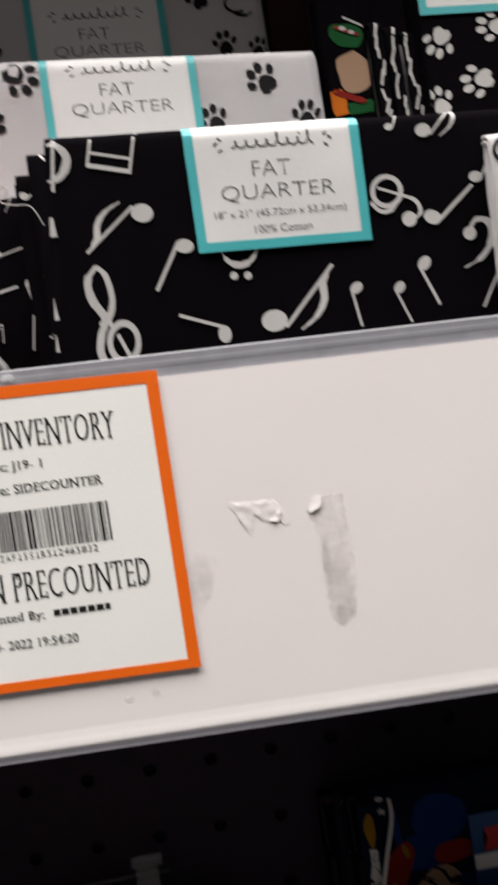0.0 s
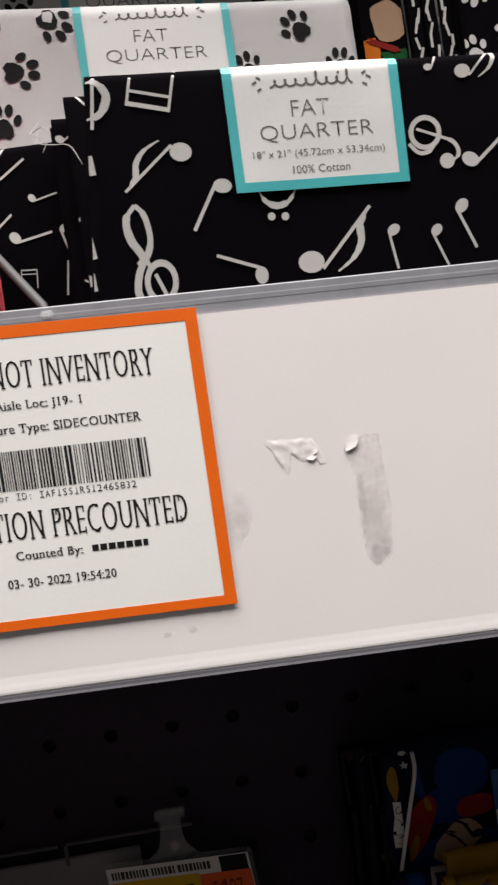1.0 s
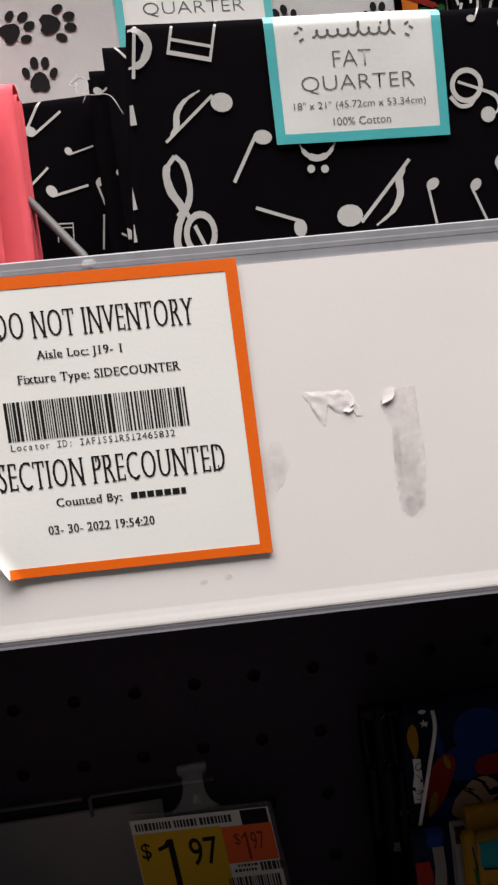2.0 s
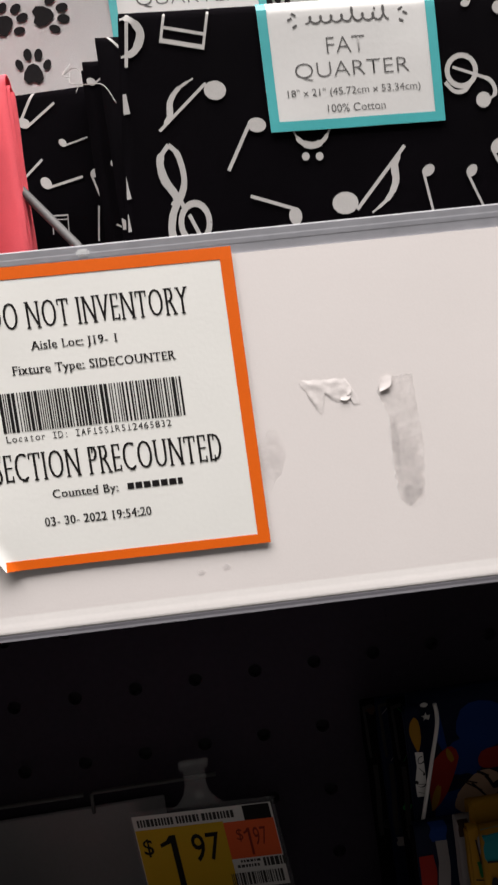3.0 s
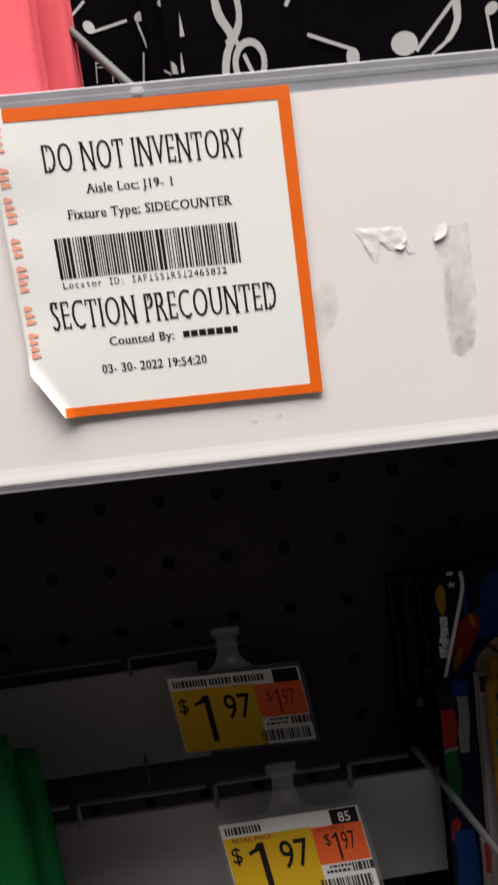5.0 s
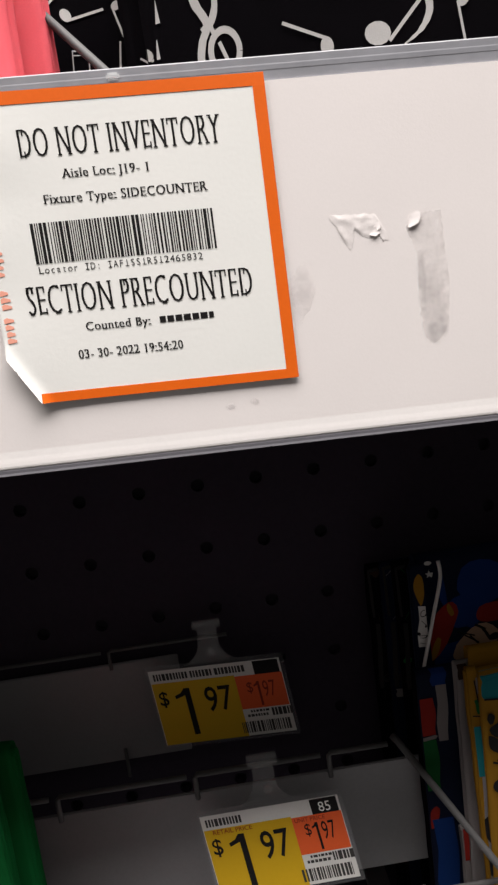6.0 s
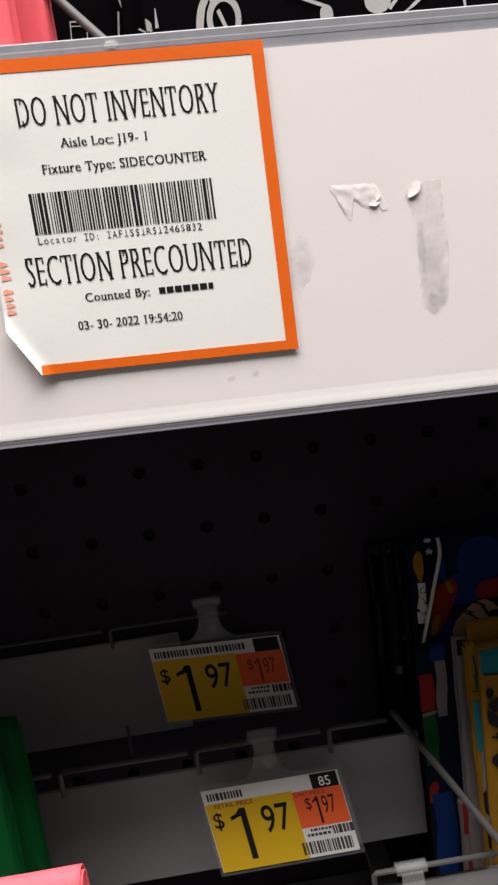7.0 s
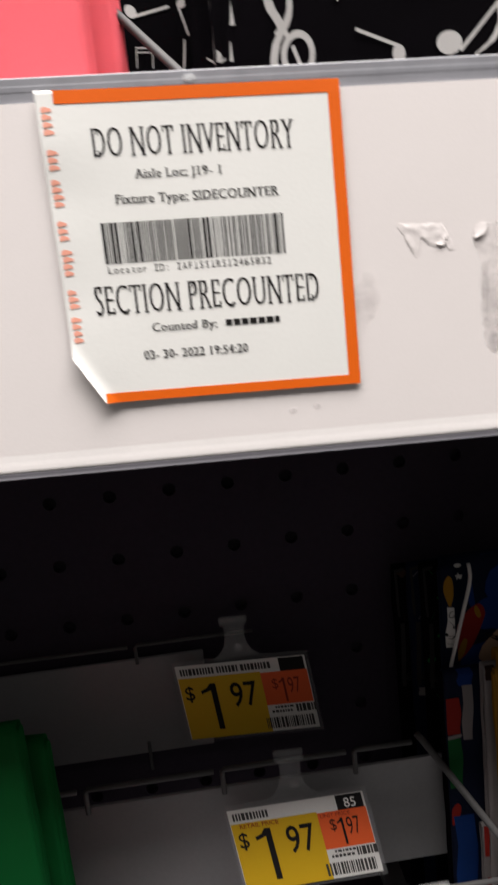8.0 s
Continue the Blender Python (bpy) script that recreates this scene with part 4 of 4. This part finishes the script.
wire_thing("wire_divider", [(0.0318, 0.0760, 1.0385), (0.0335, 0.0735, 1.0370), (0.0619, 0.0450, 0.9965), (0.0670, 0.0400, 0.9895)], 0.0015, "thin grey wire divider sloping down between fabric packs")


# ---- lower trays: wire rail, grey panel, price tags ----
def tray(name, label, y, z_wire, z_top, z_bottom, x0, x1, posts, radius):
    root = empty(name, ((x0 + x1) / 2, y, z_bottom), label, "tray", "wire-railed trays")
    part("front_panel", block(x0, x1, y + 0.002, y + 0.0035, z_bottom, z_top, 0.0004), GREY_METAL, root, "grey painted metal panel")
    for a, b in zip(posts, posts[1:]):
        part("rail_wire", tube([(a, y, z_top - 0.0015), (a, y, z_wire - 0.001), (a + 0.0010, y, z_wire), (b - 0.0035, y, z_wire - 0.0004)], radius, 10), WIRE, root, smooth=True)
    part("bracket", block(x0 + 0.02, x0 + 0.03, y + 0.0035, 0.1178, z_bottom + 0.004, z_bottom + 0.010), GREY_METAL, root)
    part("bracket", block(x1 - 0.03, x1 - 0.02, y + 0.0035, 0.1178, z_bottom + 0.004, z_bottom + 0.010), GREY_METAL, root)
    return root


back_tray = tray("wire_tray", "grey metal tray with a thin wire rail, at the back", 0.1085, 1.0800, 1.0725, 1.0245, -0.32, -0.055, (-0.275, -0.215, -0.150, -0.0850, -0.028), 0.0008)
tray("wire_tray", "grey metal tray with a wire rail along its top", 0.0735, 1.0370, 1.0275, 0.9775, -0.34, 0.0430, (-0.285, -0.225, -0.165, -0.1085, -0.0520, 0.0040, 0.0325), 0.0011)
tray("wire_tray", "grey metal tray with a wire rail, lowest of three", 0.0480, 0.9880, 0.9790, 0.9300, 0.0000, 0.30, (0.012, 0.066, 0.120, 0.175, 0.23, 0.29), 0.0011)


def price_tag(label, top_left, top_right, drop, words, dark):
    """A paper price tag in a clear holder that hangs from a wire by a clear clip. drop: from its top to its bottom edge."""
    a, b, d = Vector(top_left), Vector(top_right), Vector(drop)
    across = b - a
    n = across.cross(d).normalized()
    if n.y > 0:
        n = -n
    root = empty("price_tag", (a + b) / 2 + d, label, "price tag", "price tags on clips")
    def at(lift):
        return lambda u, v: a + across * u + d * v + n * lift
    def flat(name, u0, u1, v0, v1, lift, mat, parent, lab=""):
        p = at(lift)
        q = at(lift - 0.00005)
        bm = bmesh.new()
        f = [bm.verts.new(p(*c)) for c in ((u0, v0), (u1, v0), (u1, v1), (u0, v1))]
        k = [bm.verts.new(q(*c)) for c in ((u0, v0), (u1, v0), (u1, v1), (u0, v1))]
        bm.faces.new(f)
        bm.faces.new(k[::-1])
        for i in range(4):
            bm.faces.new((f[i], f[(i + 1) % 4], k[(i + 1) % 4], k[i]))
        return part(name, bm, mat, parent, lab)
    flat("holder", -0.02, 1.03, -0.06, 1.05, -0.0004, CLEAR, root, "clear plastic tag holder")
    paper = flat("paper", 0.0, 1.0, 0.0, 1.0, 0.0, SHADED_TAG_PAPER, root, "white paper tag")
    flat("yellow_field", 0.004, 0.632, 0.17, 1.0, 0.00006, TAG_YELLOW, paper)
    flat("orange_field", 0.632, 0.995, 0.19, 0.64, 0.00006, TAG_ORANGE, paper)
    flat("black_field", 0.79, 0.985, 0.01, 0.19, 0.00006, INK, paper)
    def spot(lift=0.00012):
        p = at(lift)
        return lambda u, v: p(u, -v)
    one = [[(0.0, -1.0), (0.0, 0.0), (-0.38, 0.0), (-0.38, -1.0)], [(-0.38, 0.0), (-0.38, -0.15), (-1.0, -0.215), (-1.05, -0.145), (-0.62, -0.09)]]
    part("digit_one", lay(bmesh.new(), [[(0.275 + 0.115 * u, -0.265 + 0.63 * v) for u, v in piece] for piece in one], spot()), INK, paper)
    lettering("lettering", "97", 0.375, 0.580, -0.62, -0.28, spot(), INK, paper, 0.008)
    lettering("lettering", "$", 0.035, 0.105, -0.50, -0.28, spot(), INK, paper, 0.012)
    part("digit_one", lay(bmesh.new(), [[(0.805 + 0.045 * u, -0.28 + 0.33 * v) for u, v in piece] for piece in one], spot()), TAG_RED if dark else INK, paper)
    lettering("lettering", "97", 0.825, 0.92, -0.50, -0.28, spot(), TAG_RED if dark else INK, paper)
    lettering("lettering", "$", 0.705, 0.75, -0.44, -0.28, spot(), TAG_RED if dark else INK, paper)
    if not dark:
        lettering("lettering", "RETAIL PRICE", 0.065, 0.345, -0.235, -0.180, spot(), TAG_RED, paper, 0.012)
        lettering("lettering", "UNIT PRICE", 0.65, 0.87, -0.255, -0.205, spot(), TAG_RED, paper, 0.008)
        lettering("lettering", "85", 0.845, 0.93, -0.165, -0.05, spot(), PAPER, paper)
    rnd = random.Random(8)
    bm = bmesh.new()
    u = 0.03
    while u < words:
        w = rnd.uniform(0.012, 0.024)
        lay(bm, [[(u, -0.135), (u + w, -0.135), (u + w, -0.045), (u, -0.045)]], spot())
        u += w + (0.022 if rnd.random() < 0.2 else 0.008)
    for v0, v1, ua, ub in ((0.66, 0.69, 0.69, 0.83), (0.715, 0.75, 0.66, 0.82), (0.655, 0.76, 0.85, 0.99)):
        u = ua
        while u < ub:
            w = rnd.uniform(0.010, 0.03)
            lay(bm, [[(u, -v1), (u + w, -v1), (u + w, -v0), (u, -v0)]], spot())
            u += w + 0.007
    tagged(part("small_print", bm, TAG_INK, paper), kind="stuff")
    bm = bmesh.new()
    u = 0.60
    while u < 0.97:
        w = rnd.choice((0.006, 0.006, 0.012, 0.018))
        lay(bm, [[(u, -0.96), (u + w, -0.96), (u + w, -0.81), (u, -0.81)]], spot())
        u += w + rnd.choice((0.006, 0.010))
    tagged(part("barcode", bm, TAG_INK, paper), kind="stuff")
    return root, a, across, d, n


part("hanging_post", tube([(-0.0845, 0.1060, 1.0190), (-0.0845, 0.1060, 1.0330)], 0.0008, 8), WIRE, back_tray, smooth=True)


def clip(root, x, y, z_wire, z_low, w):
    """A clear clip: a rounded hook over the wire and a flared tongue down to the tag."""
    prof = rounded(y, z_wire, 0.0026, 0.0026, -30, 200, 9)
    inner = rounded(y, z_wire, 0.0018, 0.0018, 200, -30, 9)
    part("clip_hook", extrude_x(prof + inner, x - w / 2, x + w / 2, 4), GLINTING, root, "clear plastic clip", smooth=True)
    bm = bmesh.new()
    rows = []
    for k in range(9):
        t = k / 8
        half = w / 2 * (0.7 + 0.9 * t ** 4)
        z = z_wire - 0.001 + (z_low - z_wire) * t
        rows.append([bm.verts.new((x + half * s, y - 0.0028 - 0.002 * t + o, z)) for s, o in ((-1, 0), (1, 0), (1, 0.0012), (-1, 0.0012))])
    for r, q in zip(rows, rows[1:]):
        for i in range(4):
            bm.faces.new((r[i], r[(i + 1) % 4], q[(i + 1) % 4], q[i]))
    bm.faces.new(rows[0])
    bm.faces.new(rows[-1][::-1])
    part("clip_tongue", bm, GLINTING, root, "clear plastic clip")
    bm = bmesh.new()
    bmesh.ops.create_uvsphere(bm, u_segments=12, v_segments=8, radius=0.0022, matrix=Matrix.Translation((x + 0.001, y - 0.0040, z_wire - 0.011)) @ Matrix.Diagonal((1, 0.4, 1, 1)))
    part("clip_boss", bm, GLINTING, root, smooth=True)


tag, *_ = price_tag("yellow and orange price tag tilted out in a clear holder", (-0.0520, 0.0655, 1.0235), (0.0045, 0.0655, 1.0235), (0.0048, -0.0075, -0.0325), 0.30, False)
clip(tag, -0.0240, 0.0735, 1.0390, 1.0240, 0.0125)
tag, *_ = price_tag("dim yellow and orange price tag hanging in shade", (-0.0680, 0.1000, 1.0715), (-0.0100, 0.1000, 1.0688), (0.0038, -0.0040, -0.0338), 0.72, True)
clip(tag, -0.0400, 0.1060, 1.0865, 1.0725, 0.0125)
lone = empty("rail_clip", (0.027, 0.048, 0.985), "clear plastic clip on a wire rail", "clip")
clip(lone, 0.0270, 0.0480, 0.9880, 0.9760, 0.0125)


# ---- fabric in the lower trays ----
LOW = 0.925
green = Cloth("plain green cotton fat quarter", -0.2260, -0.1230, LOW, 1.0850, 0.0480, 0.008, GREEN_CLOTH, layers=4, seed=61, lean=0.0)
green2 = Cloth("plain green cotton fat quarter", -0.2300, -0.1170, LOW, 1.0780, 0.0570, 0.008, GREEN_CLOTH, layers=4, seed=62, lean=0.0, slope=-0.05)
low_pink = Cloth("plain bright pink cotton fat quarter", -0.2100, -0.0900, LOW, 1.0400, 0.0120, 0.010, PINK_CLOTH, layers=5, seed=63, lean=0.0, slope=0.0)

LOW = 0.937
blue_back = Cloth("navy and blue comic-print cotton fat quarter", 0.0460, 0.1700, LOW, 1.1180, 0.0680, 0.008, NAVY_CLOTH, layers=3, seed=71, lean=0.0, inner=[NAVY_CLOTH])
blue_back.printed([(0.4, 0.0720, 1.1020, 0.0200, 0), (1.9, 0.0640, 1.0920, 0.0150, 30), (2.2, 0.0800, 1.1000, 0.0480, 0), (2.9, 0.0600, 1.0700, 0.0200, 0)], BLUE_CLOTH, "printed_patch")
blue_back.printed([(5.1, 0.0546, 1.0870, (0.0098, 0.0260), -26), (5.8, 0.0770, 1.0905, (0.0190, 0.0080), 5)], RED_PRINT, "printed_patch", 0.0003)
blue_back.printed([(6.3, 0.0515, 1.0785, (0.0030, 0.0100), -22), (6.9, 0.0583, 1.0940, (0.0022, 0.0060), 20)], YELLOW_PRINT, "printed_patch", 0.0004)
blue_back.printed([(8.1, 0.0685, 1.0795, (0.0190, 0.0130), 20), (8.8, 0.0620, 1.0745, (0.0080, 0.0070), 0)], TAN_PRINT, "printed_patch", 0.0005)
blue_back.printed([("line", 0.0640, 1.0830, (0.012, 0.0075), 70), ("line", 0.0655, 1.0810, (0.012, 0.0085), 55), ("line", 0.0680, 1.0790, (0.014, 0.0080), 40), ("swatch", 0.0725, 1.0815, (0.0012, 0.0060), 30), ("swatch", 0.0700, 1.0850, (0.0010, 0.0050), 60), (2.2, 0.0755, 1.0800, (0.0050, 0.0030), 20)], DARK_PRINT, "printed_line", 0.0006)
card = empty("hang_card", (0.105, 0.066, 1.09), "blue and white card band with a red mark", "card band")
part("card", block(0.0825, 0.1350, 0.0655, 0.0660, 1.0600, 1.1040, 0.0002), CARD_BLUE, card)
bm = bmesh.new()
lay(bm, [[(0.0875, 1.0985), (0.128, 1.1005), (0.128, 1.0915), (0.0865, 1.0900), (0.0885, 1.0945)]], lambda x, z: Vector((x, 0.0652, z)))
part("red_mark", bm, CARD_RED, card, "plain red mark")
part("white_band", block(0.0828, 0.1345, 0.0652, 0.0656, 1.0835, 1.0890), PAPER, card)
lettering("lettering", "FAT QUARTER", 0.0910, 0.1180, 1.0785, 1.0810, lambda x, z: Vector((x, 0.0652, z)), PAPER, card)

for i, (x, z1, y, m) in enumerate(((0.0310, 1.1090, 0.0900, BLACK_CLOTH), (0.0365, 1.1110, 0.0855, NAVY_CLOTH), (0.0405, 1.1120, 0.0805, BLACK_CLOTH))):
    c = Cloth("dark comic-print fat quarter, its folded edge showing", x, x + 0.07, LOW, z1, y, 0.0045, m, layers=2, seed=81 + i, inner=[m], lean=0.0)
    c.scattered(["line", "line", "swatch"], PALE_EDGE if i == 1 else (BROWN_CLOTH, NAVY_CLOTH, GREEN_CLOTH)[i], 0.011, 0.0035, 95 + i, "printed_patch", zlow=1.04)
    # dim strips painted along the folds as faintly lit edges, plus a grey motif
    c.printed([("swatch", x + 0.0012, z1 - 0.013, (0.0012, 0.022), 2), ("swatch", x + 0.0024, z1 - 0.042, (0.0020, 0.030), -2), ("treble", x + 0.0026, z1 - 0.052, 0.0070, 60), ("swatch", x + 0.0028, z1 - 0.0025, (0.0040, 0.0014), 8)], EDGE_LIGHT_PRINT, "printed_line", 0.0003)
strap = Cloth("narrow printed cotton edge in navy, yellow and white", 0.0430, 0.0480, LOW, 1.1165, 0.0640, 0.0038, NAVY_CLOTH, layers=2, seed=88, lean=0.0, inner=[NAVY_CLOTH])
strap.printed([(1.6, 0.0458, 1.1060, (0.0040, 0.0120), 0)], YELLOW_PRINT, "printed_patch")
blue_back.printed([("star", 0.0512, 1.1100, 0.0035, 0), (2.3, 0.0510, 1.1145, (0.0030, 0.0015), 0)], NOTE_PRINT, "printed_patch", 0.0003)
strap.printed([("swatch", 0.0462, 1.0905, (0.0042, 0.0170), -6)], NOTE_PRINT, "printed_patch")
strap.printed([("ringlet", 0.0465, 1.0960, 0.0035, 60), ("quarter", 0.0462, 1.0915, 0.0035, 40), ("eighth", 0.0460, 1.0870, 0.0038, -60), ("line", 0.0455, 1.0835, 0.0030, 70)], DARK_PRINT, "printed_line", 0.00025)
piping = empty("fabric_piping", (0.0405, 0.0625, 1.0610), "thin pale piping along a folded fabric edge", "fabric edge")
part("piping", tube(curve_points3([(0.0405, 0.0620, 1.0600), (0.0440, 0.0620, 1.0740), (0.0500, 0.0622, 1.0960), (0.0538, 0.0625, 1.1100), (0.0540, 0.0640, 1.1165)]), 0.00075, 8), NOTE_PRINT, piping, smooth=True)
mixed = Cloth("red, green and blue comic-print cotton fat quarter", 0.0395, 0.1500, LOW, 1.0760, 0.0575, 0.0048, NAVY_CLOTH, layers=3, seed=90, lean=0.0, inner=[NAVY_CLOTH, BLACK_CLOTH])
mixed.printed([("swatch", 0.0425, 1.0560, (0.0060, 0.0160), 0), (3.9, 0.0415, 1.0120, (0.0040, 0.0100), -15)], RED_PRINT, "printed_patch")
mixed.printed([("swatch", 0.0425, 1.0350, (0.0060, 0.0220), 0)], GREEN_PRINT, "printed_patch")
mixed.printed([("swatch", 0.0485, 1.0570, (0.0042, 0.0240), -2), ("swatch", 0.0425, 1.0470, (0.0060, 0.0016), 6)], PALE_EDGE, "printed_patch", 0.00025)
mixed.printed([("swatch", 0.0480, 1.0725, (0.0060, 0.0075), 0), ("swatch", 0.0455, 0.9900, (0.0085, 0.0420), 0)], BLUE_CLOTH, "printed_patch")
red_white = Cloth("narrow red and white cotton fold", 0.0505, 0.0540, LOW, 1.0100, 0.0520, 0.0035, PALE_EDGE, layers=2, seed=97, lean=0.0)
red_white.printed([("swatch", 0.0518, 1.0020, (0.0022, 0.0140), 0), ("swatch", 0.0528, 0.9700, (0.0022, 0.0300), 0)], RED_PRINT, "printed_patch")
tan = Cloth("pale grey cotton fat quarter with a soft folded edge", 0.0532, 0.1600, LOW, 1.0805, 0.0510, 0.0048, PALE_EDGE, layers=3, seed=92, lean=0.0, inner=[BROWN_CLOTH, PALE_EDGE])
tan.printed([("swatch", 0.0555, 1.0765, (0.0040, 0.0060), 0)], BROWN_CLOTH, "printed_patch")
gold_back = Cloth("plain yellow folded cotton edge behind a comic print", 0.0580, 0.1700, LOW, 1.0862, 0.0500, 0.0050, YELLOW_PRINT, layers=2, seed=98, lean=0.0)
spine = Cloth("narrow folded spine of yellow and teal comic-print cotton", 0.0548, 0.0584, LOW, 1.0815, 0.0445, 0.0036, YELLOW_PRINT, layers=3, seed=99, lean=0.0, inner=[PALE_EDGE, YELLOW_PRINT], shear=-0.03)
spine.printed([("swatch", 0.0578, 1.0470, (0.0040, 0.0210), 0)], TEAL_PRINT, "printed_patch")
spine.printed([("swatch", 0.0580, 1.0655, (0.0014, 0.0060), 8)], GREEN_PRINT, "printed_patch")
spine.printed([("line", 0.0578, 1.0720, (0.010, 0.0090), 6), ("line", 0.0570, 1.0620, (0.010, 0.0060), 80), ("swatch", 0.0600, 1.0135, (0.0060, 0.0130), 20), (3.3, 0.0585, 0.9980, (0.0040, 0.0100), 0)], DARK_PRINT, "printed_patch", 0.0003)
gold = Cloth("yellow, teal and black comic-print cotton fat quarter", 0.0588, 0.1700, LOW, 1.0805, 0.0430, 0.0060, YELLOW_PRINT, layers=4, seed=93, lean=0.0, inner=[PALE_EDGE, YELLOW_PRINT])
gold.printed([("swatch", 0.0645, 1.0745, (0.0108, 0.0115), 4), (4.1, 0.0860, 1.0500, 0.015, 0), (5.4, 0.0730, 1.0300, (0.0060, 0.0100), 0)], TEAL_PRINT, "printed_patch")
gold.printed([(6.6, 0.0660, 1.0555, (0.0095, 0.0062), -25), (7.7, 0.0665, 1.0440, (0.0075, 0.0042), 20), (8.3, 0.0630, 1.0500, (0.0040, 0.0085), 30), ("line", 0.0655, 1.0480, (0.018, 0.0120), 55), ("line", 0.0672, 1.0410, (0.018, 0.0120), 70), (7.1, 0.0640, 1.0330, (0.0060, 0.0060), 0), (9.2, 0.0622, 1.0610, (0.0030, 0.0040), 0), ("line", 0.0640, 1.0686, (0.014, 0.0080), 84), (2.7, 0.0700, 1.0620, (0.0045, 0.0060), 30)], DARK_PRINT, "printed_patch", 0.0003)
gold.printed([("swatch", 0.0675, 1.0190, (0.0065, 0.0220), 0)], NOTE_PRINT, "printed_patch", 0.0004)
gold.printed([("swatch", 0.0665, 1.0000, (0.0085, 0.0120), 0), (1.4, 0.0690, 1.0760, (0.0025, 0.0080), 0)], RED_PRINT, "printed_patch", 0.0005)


# right-hand packs enlarged 1.043 about the camera's 7 s position, 11 mm further back
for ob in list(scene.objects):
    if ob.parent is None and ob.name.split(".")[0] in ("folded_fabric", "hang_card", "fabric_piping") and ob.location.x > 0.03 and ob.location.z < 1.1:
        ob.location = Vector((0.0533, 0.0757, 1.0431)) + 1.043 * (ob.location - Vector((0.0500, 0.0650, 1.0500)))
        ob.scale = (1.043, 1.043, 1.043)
